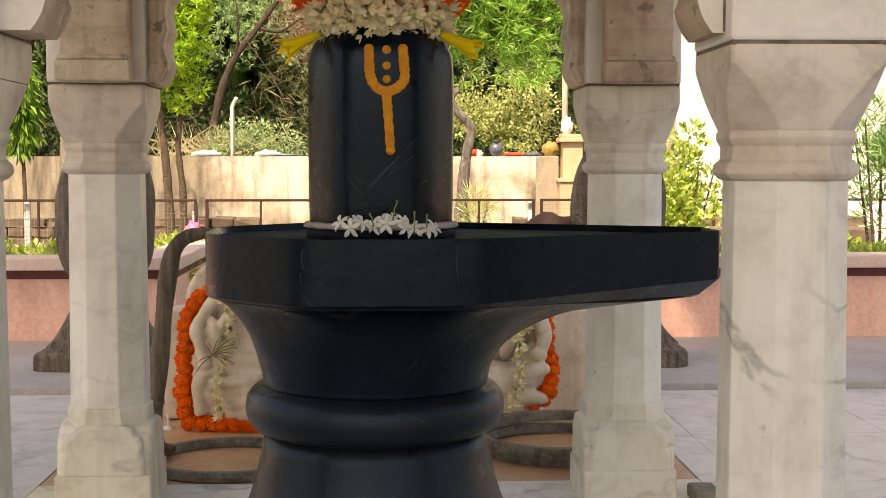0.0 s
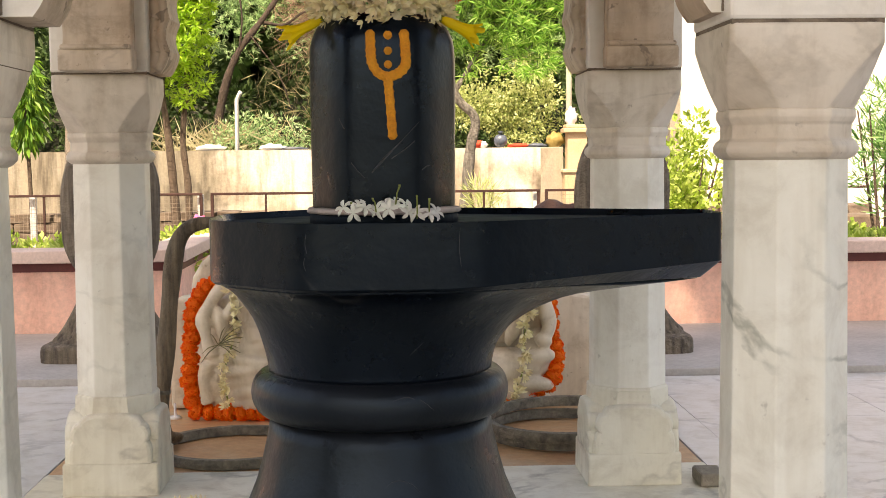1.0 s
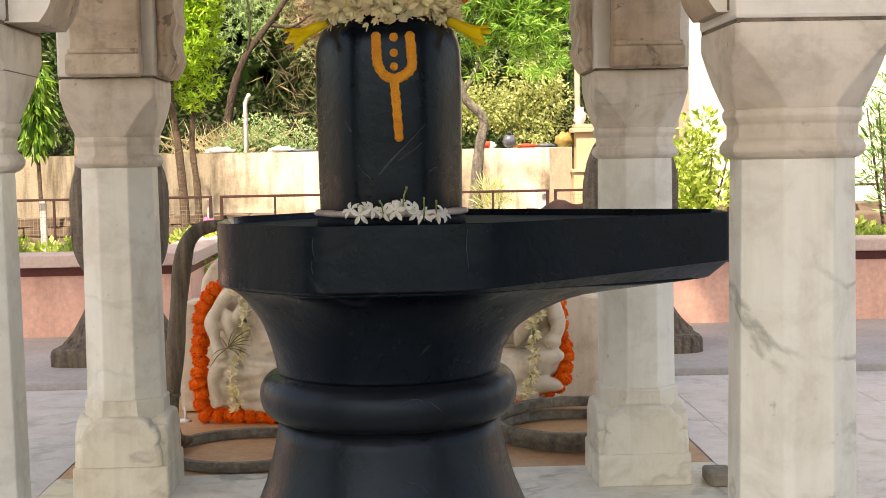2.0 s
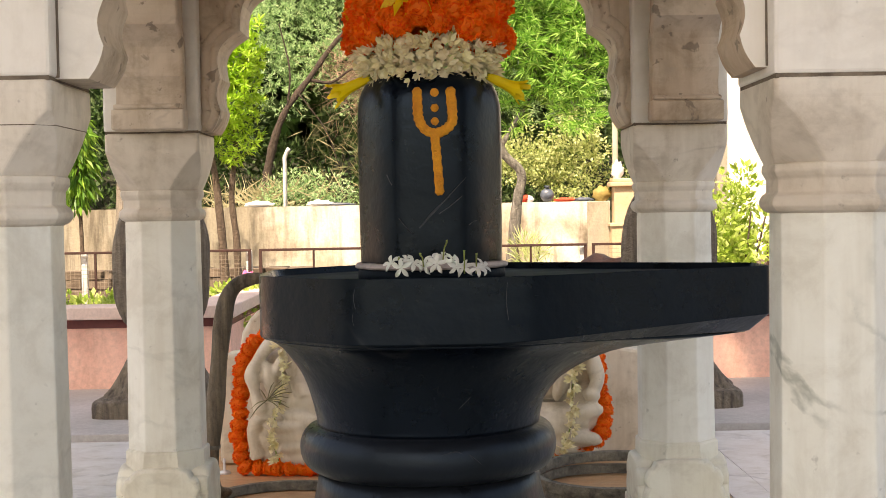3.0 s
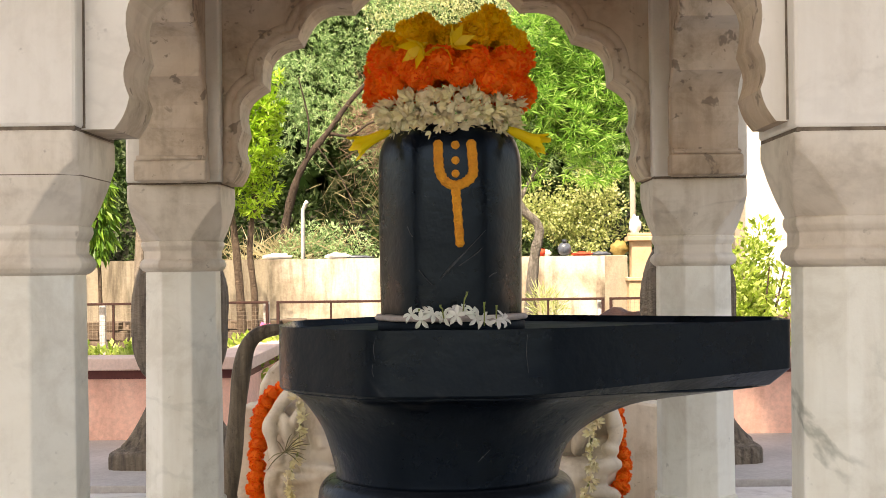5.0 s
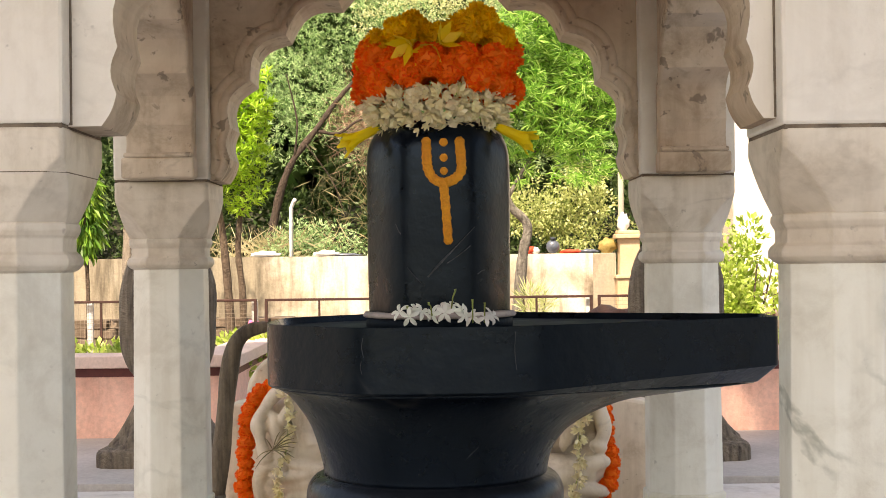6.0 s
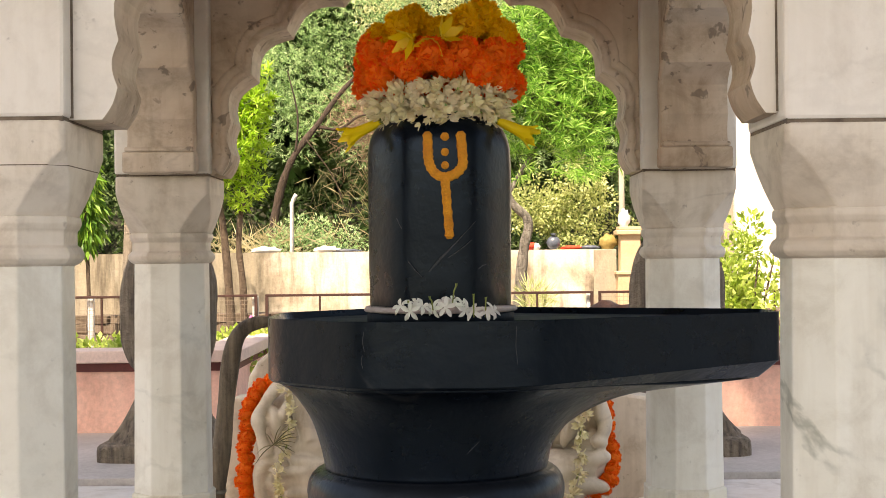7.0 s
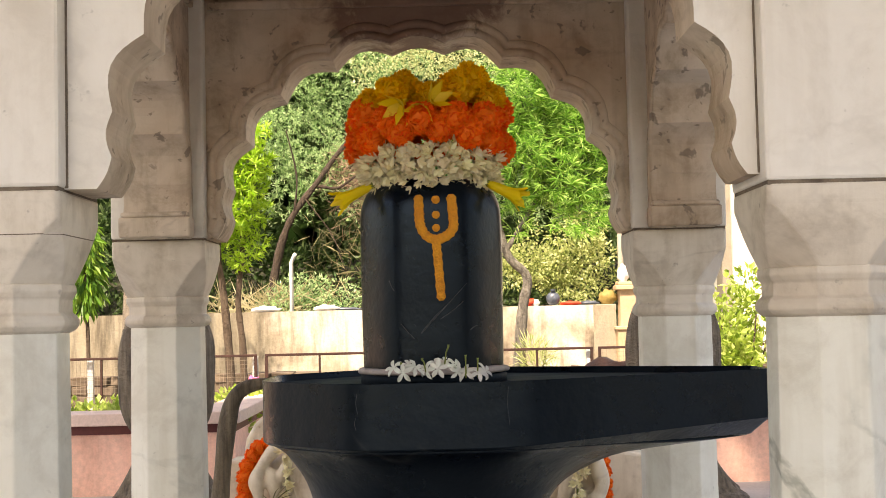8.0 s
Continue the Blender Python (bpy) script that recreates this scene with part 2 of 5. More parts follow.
def mat_wall():
    """Limewashed plaster: bright wash, large grey-brown worn areas, drips from the top, and a left part darkened for
    shade.
    """
    m, n, l, b = nodes_of("limewashed_plaster")
    big = tex(n, l, 0.55, 5, 0.6, (1, 1, 0.7), 0.3)
    r = ramp(n, [(0.40, (0.20, 0.16, 0.12)), (0.47, (0.42, 0.36, 0.28)), (0.53, (0.58, 0.545, 0.48)), (0.7, (0.64, 0.61, 0.56))])
    l.new(big.outputs[0], r.inputs[0])
    drip = tex(n, l, 4.0, 5, 0.65, (1, 1, 0.12))
    rd = ramp(n, [(0.36, (0.45, 0.41, 0.36)), (0.52, (1, 1, 1))])
    l.new(drip.outputs[0], rd.inputs[0])
    fine = tex(n, l, 22, 5, 0.65)
    rf = ramp(n, [(0.35, (0.82, 0.80, 0.78)), (0.6, (1.04, 1.04, 1.04))])
    l.new(fine.outputs[0], rf.inputs[0])
    co = n.new("ShaderNodeTexCoord")
    sx = n.new("ShaderNodeSeparateXYZ")
    l.new(co.outputs["Object"], sx.inputs[0])
    edge = tex(n, l, 1.6, 6, 0.7)
    ad = n.new("ShaderNodeMath")
    ad.operation = "MULTIPLY_ADD"
    ad.inputs[1].default_value = 1.6
    l.new(edge.outputs[0], ad.inputs[0])
    l.new(sx.outputs["X"], ad.inputs[2])
    # grey-brown shade painted over the wall's left part, with a ragged edge
    worn = n.new("ShaderNodeMapRange")
    worn.inputs["From Min"].default_value, worn.inputs["From Max"].default_value = -1.75, -2.25
    l.new(ad.outputs[0], worn.inputs["Value"])
    old = ramp(n, [(0.35, (0.13, 0.115, 0.09)), (0.65, (0.30, 0.26, 0.19))])
    l.new(drip.outputs[0], old.inputs[0])
    shade_fac = n.new("ShaderNodeMath")
    shade_fac.operation = "MULTIPLY"
    shade_fac.inputs[1].default_value = 0.85
    l.new(worn.outputs[0], shade_fac.inputs[0])
    base = mix(n, l, "MIX", shade_fac.outputs[0], r.outputs[0], old.outputs[0])
    c = mix(n, l, "MULTIPLY", 0.75, base, rd.outputs[0])
    l.new(mix(n, l, "MULTIPLY", 0.8, c, rf.outputs[0]), b.inputs["Base Color"])
    b.inputs["Roughness"].default_value = 0.9
    bump(n, l, b, fine.outputs[0], 0.4, 0.02)
    return m


M_LIMEWASH = mat_wall()
M_CREAM = mat_rough("cream_plaster", (0.60, 0.57, 0.52), (0.70, 0.68, 0.63), 1.0, 0.9, 0.3, 30, (0.74, 0.72, 0.68), (1, 1, 0.45))
M_GROUND = mat_rough("dry_earth", (0.09, 0.062, 0.04), (0.17, 0.125, 0.085), 1.5, 0.95, 0.8, 18, (0.10, 0.10, 0.045), None, 0, 0.05)
M_RUSTRAIL = mat_rough("maroon_rail", (0.025, 0.009, 0.007), (0.05, 0.017, 0.012), 12, 0.85, 0.4)
M_WHITEPOST = mat_rough("white_post", (0.45, 0.45, 0.45), (0.7, 0.7, 0.7), 14, 0.7, 0.4)
M_WIRE = mat_rough("wire", (0.20, 0.16, 0.12), (0.30, 0.25, 0.2), 10, 0.5, 0.1, 60, None, None, 0.5)
M_BARK = mat_rough("bark", (0.06, 0.04, 0.028), (0.14, 0.10, 0.07), 8, 0.9, 1.0, 30, None, (3, 3, 0.6), 0, 0.05)
M_DARKBARK = mat_rough("dark_bark", (0.025, 0.017, 0.012), (0.075, 0.05, 0.035), 8, 0.9, 1.0, 30, None, (3, 3, 0.6), 0, 0.05)
M_PALEBARK = mat_rough("pale_bark", (0.13, 0.11, 0.085), (0.26, 0.22, 0.18), 8, 0.9, 0.8, 30, None, (3, 3, 0.6), 0, 0.04)
M_RUBBLE = mat_rough("rubble", (0.08, 0.055, 0.04), (0.17, 0.13, 0.095), 6, 0.9, 0.6, 40)
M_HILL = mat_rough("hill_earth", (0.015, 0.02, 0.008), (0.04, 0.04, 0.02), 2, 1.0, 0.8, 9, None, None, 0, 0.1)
M_BEIGE = mat_rough("beige_plaster", (0.22, 0.19, 0.15), (0.30, 0.27, 0.22), 3, 0.85, 0.3, 40)
M_GREYPLASTER = mat_rough("grey_plaster", (0.20, 0.165, 0.12), (0.34, 0.29, 0.22), 4, 0.9, 0.5, 30, (0.28, 0.24, 0.19), (1, 1, 0.4))
M_TRUNK = mat_rough("grey_trunk_bark", (0.06, 0.055, 0.047), (0.17, 0.155, 0.135), 9, 0.9, 1.0, 34, (0.30, 0.28, 0.25), (2, 2, 0.6), 0, 0.05)
M_ORANGEWALL = mat_rough("ochre_plaster", (0.48, 0.33, 0.20), (0.58, 0.43, 0.29), 3, 0.85, 0.3, 40)
M_REDSTONE = mat_rough("red_brown_stone", (0.07, 0.028, 0.016), (0.24, 0.11, 0.06), 14, 0.5, 0.5, 50)
M_IRONSTONE = mat_rough("dark_block_stone", (0.18, 0.155, 0.12), (0.32, 0.28, 0.22), 14, 0.8, 0.5, 60)
M_JAR = mat_rough("dark_grey", (0.05, 0.06, 0.08), (0.11, 0.13, 0.17), 8, 0.3, 0.1)
M_REDCLOTH = mat_rough("red_cloth", (0.5, 0.03, 0.015), (0.62, 0.08, 0.03), 12, 0.8, 0.4)
M_WHITECLOTH = mat_rough("white_cloth", (0.62, 0.62, 0.62), (0.8, 0.8, 0.8), 10, 0.7, 0.4)
M_BAG = mat_rough("yellow_bag", (0.22, 0.15, 0.04), (0.34, 0.25, 0.08), 10, 0.7, 0.4)
M_PINKBAG = mat_rough("pink_bag", (0.7, 0.08, 0.22), (0.8, 0.2, 0.35), 10, 0.5, 0.3)
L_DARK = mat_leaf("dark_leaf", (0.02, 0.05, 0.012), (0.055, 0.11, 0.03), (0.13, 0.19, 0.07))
L_GREY = mat_leaf("grey_green_leaf", (0.09, 0.20, 0.07), (0.33, 0.52, 0.23), (0.64, 0.79, 0.47))
L_LIME = mat_leaf("lime_leaf", (0.22, 0.44, 0.03), (0.38, 0.63, 0.05), (0.56, 0.76, 0.14), 0.45)
L_FRESH = mat_leaf("fresh_leaf", (0.05, 0.19, 0.02), (0.21, 0.48, 0.06), (0.56, 0.80, 0.25), 0.35)
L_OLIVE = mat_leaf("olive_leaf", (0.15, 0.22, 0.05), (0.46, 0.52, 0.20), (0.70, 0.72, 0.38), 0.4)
L_HEDGE = mat_leaf("hedge_leaf", (0.20, 0.32, 0.04), (0.40, 0.53, 0.10), (0.60, 0.68, 0.24), 0.45)
L_OLEANDER = mat_leaf("oleander_leaf", (0.05, 0.17, 0.045), (0.15, 0.34, 0.10), (0.36, 0.54, 0.22), 0.35)
L_DROOP = mat_leaf("drooping_leaf", (0.03, 0.11, 0.01), (0.10, 0.25, 0.02), (0.26, 0.42, 0.06), 0.4)
L_STRAW = mat_leaf("straw", (0.30, 0.25, 0.13), (0.46, 0.41, 0.24), (0.60, 0.56, 0.38), 0.3)
L_DRY = mat_leaf("dry_blade", (0.09, 0.085, 0.04), (0.20, 0.185, 0.09), (0.36, 0.32, 0.18), 0.2)
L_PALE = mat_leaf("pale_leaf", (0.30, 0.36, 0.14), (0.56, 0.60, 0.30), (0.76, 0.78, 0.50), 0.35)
L_TWIG = mat_leaf("dry_twig", (0.16, 0.10, 0.06), (0.27, 0.18, 0.12), (0.40, 0.28, 0.2), 0.0)
P_ORANGE = mat_petal("orange_petal", (0.97, 0.10, 0.005), (1.0, 0.25, 0.015), 0.7, 0.3)
P_YELLOW = mat_petal("yellow_petal", (0.88, 0.44, 0.006), (0.97, 0.62, 0.02), 0.65, 0.4)
P_LEMON = mat_petal("lemon_petal", (0.86, 0.60, 0.015), (0.94, 0.71, 0.03), 0.5, 0.3)
P_WHITE = mat_petal("white_petal", (0.84, 0.73, 0.45), (0.95, 0.88, 0.66), 0.55, 0.3)
P_SNOW = mat_petal("snow_petal", (0.74, 0.75, 0.72), (0.84, 0.85, 0.82), 0.55, 0.25)
P_STEM = mat_petal("green_stem", (0.20, 0.26, 0.06), (0.30, 0.34, 0.10))


# ---- builders ----
def part(name, bm, material, parent=None, label="", smooth=False, bevel=0.0):
    """Links a bmesh as one mesh object."""
    me = bpy.data.meshes.new(name)
    bmesh.ops.recalc_face_normals(bm, faces=bm.faces)
    bm.to_mesh(me)
    bm.free()
    me.materials.append(material)
    if smooth:
        me.polygons.foreach_set("use_smooth", [True] * len(me.polygons))
    ob = new(name, me)
    if parent is not None:
        ob.parent = parent
    if label:
        ob["label"] = label
    if bevel:
        b = ob.modifiers.new("bevel", "BEVEL")
        b.width, b.segments, b.limit_method, b.angle_limit = bevel, 2, "ANGLE", radians(28)
    return ob


def empty(name, at=(0, 0, 0), rz=0.0):
    ob = new(name)
    ob.empty_display_size = 0.05
    ob.matrix_world = pose(*at, 0, 0, rz)
    return ob


def box(bm, x0, x1, y0, y1, z0, z1):
    r = bmesh.ops.create_cube(bm, size=1)
    bmesh.ops.scale(bm, vec=(x1 - x0, y1 - y0, z1 - z0), verts=r["verts"])
    bmesh.ops.translate(bm, vec=((x0 + x1) / 2, (y0 + y1) / 2, (z0 + z1) / 2), verts=r["verts"])
    return r["verts"]


def boxes(*dims):
    bm = bmesh.new()
    for d in dims:
        box(bm, *d)
    return bm


def loft(bm, rings, cap=True):
    """Joins rings of equal length to a closed skin."""
    vs = [[bm.verts.new(p) for p in ring] for ring in rings]
    k = len(vs[0])
    for a, b in zip(vs, vs[1:]):
        for i in range(k):
            bm.faces.new((a[i], a[(i + 1) % k], b[(i + 1) % k], b[i]))
    if cap:
        bm.faces.new(vs[0][::-1])
        bm.faces.new(vs[-1])
    return vs


def chamfered(a, k, z):
    """A square of half-width a with corners cut by k."""
    q = a - k
    return [(a, -q, z), (a, q, z), (q, a, z), (-q, a, z), (-a, q, z), (-a, -q, z), (-q, -a, z), (q, -a, z)]


def lathe(profile, segs=64, cx=0.0, cy=0.0, wob=0.0, sy=1.0):
    bm = bmesh.new()
    rings = []
    for i, (r, z) in enumerate(profile):
        ring = []
        for s in range(segs):
            a = 2 * math.pi * s / segs
            rr = r * (1 + wob * noise.noise((math.cos(a) * 2, math.sin(a) * 2, z * 7)))
            ring.append((cx + rr * math.cos(a), cy + sy * rr * math.sin(a), z))
        rings.append(ring)
    loft(bm, rings)
    return bm


def smooth_curve(pts, n=8):
    """Catmull-Rom through points of any length."""
    p = [Vector(q) for q in pts]
    p = [2 * p[0] - p[1], *p, 2 * p[-1] - p[-2]]
    out = []
    for i in range(1, len(p) - 2):
        for s in range(n):
            t = s / n
            out.append(0.5 * (2 * p[i] + (p[i + 1] - p[i - 1]) * t + (2 * p[i - 1] - 5 * p[i] + 4 * p[i + 1] - p[i + 2]) * t * t
                              + (3 * p[i] - p[i - 1] - 3 * p[i + 1] + p[i + 2]) * t ** 3))
    out.append(p[-2])
    return out


def tube(bm, pts, radii, segs=8, flat=1.0, wob=0.0):
    """A tube along points with a radius at each."""
    pts = [Vector(p) for p in pts]
    rings = []
    up = Vector((0.13, 1, 0.07)).normalized()
    for i, p in enumerate(pts):
        d = (pts[min(i + 1, len(pts) - 1)] - pts[max(i - 1, 0)]).normalized()
        u = d.cross(up)
        u = u.normalized() if u.length > 1e-4 else Vector((1, 0, 0))
        v = u.cross(d)
        r = radii[i] * (1 + wob * noise.noise(p * 6))
        rings.append([p + u * r * math.cos(2 * math.pi * s / segs) + v * r * flat * math.sin(2 * math.pi * s / segs) for s in range(segs)])
    loft(bm, rings)


def ball(bm, c, r, segs=12, wob=0.0, rot=None):
    res = bmesh.ops.create_uvsphere(bm, u_segments=segs, v_segments=max(6, segs // 2 + 2), radius=1)
    m = Matrix.Translation(c) @ (rot.to_4x4() if rot else Matrix()) @ Matrix.Diagonal((*r, 1) if not isinstance(r, (int, float)) else (r, r, r, 1))
    for v in res["verts"]:
        if wob:
            v.co *= 1 + wob * noise.noise(v.co * 2.2 + Vector(c) * 5)
        v.co = m @ v.co


def mesh_stuff(name, verts, faces, material, parent=None, smooth=False):
    me = bpy.data.meshes.new(name)
    me.from_pydata(verts.tolist(), [], faces.tolist())
    me.materials.append(material)
    ob = new(name, me)
    if parent is not None:
        ob.parent = parent
    return ob


def leaf_mesh(name, c, d, length, width, material, parent=None, seed=1, fold=0.25, droop=0.0):
    """Leaves as folded blades: base, two flanks, mid, tip. c: bases, d: directions."""
    rng = np.random.default_rng(seed)
    k = len(c)
    d = d / np.linalg.norm(d, axis=1, keepdims=True)
    side = np.cross(d, rng.normal(size=(k, 3)))
    side /= np.linalg.norm(side, axis=1, keepdims=True) + 1e-9
    nrm = np.cross(side, d)
    ln = (length * rng.uniform(0.6, 1.25, k))[:, None]
    wd = (width * rng.uniform(0.7, 1.2, k))[:, None]
    sag = np.array([[0, 0, -1.0]]) * droop * ln
    v = np.stack([c, c + d * ln * 0.45 + side * wd * 0.5 + nrm * wd * fold, c + d * ln * 0.45 - side * wd * 0.5 + nrm * wd * fold,
                  c + d * ln + sag], axis=1).reshape(-1, 3)
    b = np.arange(k)[:, None] * 4
    f = np.concatenate([b + np.array([[0, 1, 3]]), b + np.array([[0, 3, 2]])])
    return mesh_stuff(name, v, f, material, parent)


def blob_points(rng, blobs, per_area):
    """Points in the shells of ellipsoid clumps, with outward directions."""
    cs, ds = [], []
    for (x, y, z, rx, ry, rz) in blobs:
        k = int(per_area * (rx * rz + rx * ry + ry * rz))
        u = rng.normal(size=(k, 3))
        u /= np.linalg.norm(u, axis=1, keepdims=True)
        s = rng.uniform(0.45, 1.05, (k, 1)) ** 0.6
        cs.append(np.array([x, y, z]) + u * s * np.array([rx, ry, rz]))
        ds.append(u + rng.normal(size=(k, 3)) * 0.5)
    return np.concatenate(cs), np.concatenate(ds)


def clumps(rng, centre, radii, count, size):
    """Uneven clumps that fill a crown."""
    out = []
    for _ in range(count):
        u = rng.normal(size=3)
        u /= np.linalg.norm(u)
        p = np.array(centre) + u * np.array(radii) * rng.uniform(0.25, 1.0)
        s = size * rng.uniform(0.6, 1.3)
        out.append((*p, s, s, s * rng.uniform(0.7, 1.0)))
    return out


def tufts(rng, blobs, per_area, blades):
    """Star-shaped tufts of narrow blades at the clumps' skins."""
    c, d = blob_points(rng, blobs, per_area)
    d = d / np.linalg.norm(d, axis=1, keepdims=True) + np.array([[0, 0, 0.5]])
    cc = np.repeat(c, blades, axis=0)
    dd = np.repeat(d, blades, axis=0) * 0.8 + rng.normal(size=(len(c) * blades, 3)) * 0.75
    return cc, dd


# ---- ground and large structure ----
def build_ground():
    bm = bmesh.new()
    xs = [-400, -60, -20, -10, -6, -4, -2, 0, 2, 4, 6, 10, 20, 60, 400]
    ys = [-400, -60, -20, -8, 0, 3, 6, 8, 10, 12, 14, 16, 18, 20, 24, 30, 60, 400]
    grid = [[bm.verts.new((x, y, -0.62 + 0.04 * noise.noise((x * 0.7, y * 0.7, 0)))) for x in xs] for y in ys]
    for j in range(len(ys) - 1):
        for i in range(len(xs) - 1):
            bm.faces.new((grid[j][i], grid[j][i + 1], grid[j + 1][i + 1], grid[j + 1][i]))
    tagged(part("ground", bm, M_GROUND, None, "", True), "dry brown earth of the garden round the terrace", "ground", kind="structure")
    # terrace block under the tiles
    tagged(part("terrace", boxes((-9, 9, -9, 3.45, -0.66, -0.03)), M_SLAB), "grey stone terrace under the pavilion", "terrace", kind="structure")
    # brown floor behind the pavilion
    tagged(part("floor_brown", boxes((-0.873, 0.873, 0.775, 2.155, -0.03, -0.004)), M_BROWNFLOOR, bevel=0.003), "reddish brown stained stone floor beside the statue", "floor", kind="structure")
    # raised grey step
    tagged(part("step_slab", boxes((-9, 9, 2.16, 3.46, -0.03, 0.024)), M_SLAB, bevel=0.004), "long low grey stone step before the planter", "step", kind="structure")


def build_planter(x0, x1, name):
    p = empty(name)
    part("wall", boxes((x0, x1, 3.45, 3.6, 0.02, 0.31), (x0, x0 + 0.15, 3.6, 4.9, -0.6, 0.31), (x1 - 0.15, x1, 3.6, 4.9, -0.6, 0.31)), M_PINK, p)
    part("band", boxes((x0, x1, 3.44, 3.6, 0.31, 0.352), (x0 - 0.0, x0 + 0.16, 3.6, 4.9, 0.31, 0.352), (x1 - 0.16, x1, 3.6, 4.9, 0.31, 0.352)), M_MAROON, p, "dark maroon painted band")
    part("coping", boxes((x0 - 0.03, x1 + 0.03, 3.40, 3.64, 0.352, 0.41), (x0 - 0.03, x0 + 0.2, 3.64, 4.93, 0.352, 0.41), (x1 - 0.2, x1 + 0.03, 3.64, 4.93, 0.352, 0.41)), M_COPING, p, "pale pink coping", bevel=0.006)
    part("soil", boxes((x0 + 0.15, x1 - 0.15, 3.6, 4.9, -0.6, 0.30)), M_GROUND, p, "brown soil")
    tagged(p, "pink plastered planter wall with pale coping", "planter", "planter walls")
    return p


build_ground()
build_planter(-8.0, -0.93, "planter_wall")
build_planter(1.0, 8.0, "planter_wall")


def build_compound_wall():
    bm = bmesh.new()
    box(bm, -16, 3.05, 20.0, 20.22, -0.7, 0.96)
    w = part("wall_compound", bm, M_LIMEWASH)
    tagged(w, "cream limewashed compound wall with worn patches, left part darkened for shade", "wall", kind="structure")
    part("plaster_patch", boxes((2.66, 3.04, 19.985, 20.0, -0.7, 0.955)), M_GREYPLASTER, w, "bare grey-brown cement plaster", bevel=0.004)
    g = empty("gate_pillar", (3.27, 19.95, 0))
    part("shaft", boxes((-0.17, 0.17, -0.17, 0.17, -0.7, 1.2)), M_ORANGEWALL, g, bevel=0.01)
    part("cap", boxes((-0.24, 0.24, -0.24, 0.24, 1.2, 1.28), (-0.2, 0.2, -0.2, 0.2, 1.28, 1.34)), M_ORANGEWALL, g, bevel=0.015)
    part("plinth", boxes((-0.23, 0.23, -0.23, 0.23, -0.7, 0.52), (-0.26, 0.26, -0.26, 0.26, 0.52, 0.58)), M_ORANGEWALL, g, bevel=0.01)
    tagged(g, "cream and ochre plastered gate pillar with cap", "pillar")
    b = empty("building", (0, 0, 0))
    part("wall", boxes((5.24, 16, 20.6, 28, -0.7, 7.0)), M_CREAM, b)
    # darker beige puts the shade of the building's edge into the colour
    part("pilaster", boxes((5.06, 5.24, 20.7, 21.2, -0.7, 7.0)), M_BEIGE, b, "pilaster coloured dark beige for shade")
    part("roof_edge", boxes((4.95, 16.2, 20.3, 28.2, 7.0, 7.25)), M_CREAM, b)
    tagged(b, "tall sunlit cream plastered building, its pilaster coloured beige for shade", "building")


build_compound_wall()

# ---- pavilion ----
H = 0.65
tagged(part("pavilion_floor", boxes((-0.873, 0.873, -0.884, 0.772, -0.03, 0.0)), M_BASE, bevel=0.004), "worn cream marble floor of the pavilion", "floor", kind="structure")


def base_panel(bm, y):
    """A bold lobed leaf panel that stands proud of a base block."""
    half = smooth_curve([(0.0, 0.123, 0), (0.04, 0.122, 0), (0.066, 0.114, 0), (0.077, 0.101, 0)], 4)[:-1]
    half += smooth_curve([(0.078, 0.099, 0), (0.089, 0.094, 0), (0.097, 0.080, 0), (0.098, 0.066, 0), (0.093, 0.056, 0)], 4)[:-1]
    half += smooth_curve([(0.093, 0.055, 0), (0.099, 0.046, 0), (0.103, 0.028, 0), (0.104, 0.0, 0)], 4)
    pts = [(v.x, v.y) for v in half[::-1]] + [(-v.x, v.y) for v in half[1:]]
    loft(bm, [[(x * k, y + d, z * q) for x, z in pts] for k, d, q in ((1, 0.03, 1), (1, -0.002, 1), (0.985, -0.009, 0.99), (0.95, -0.014, 0.965), (0.88, -0.0165, 0.92))])


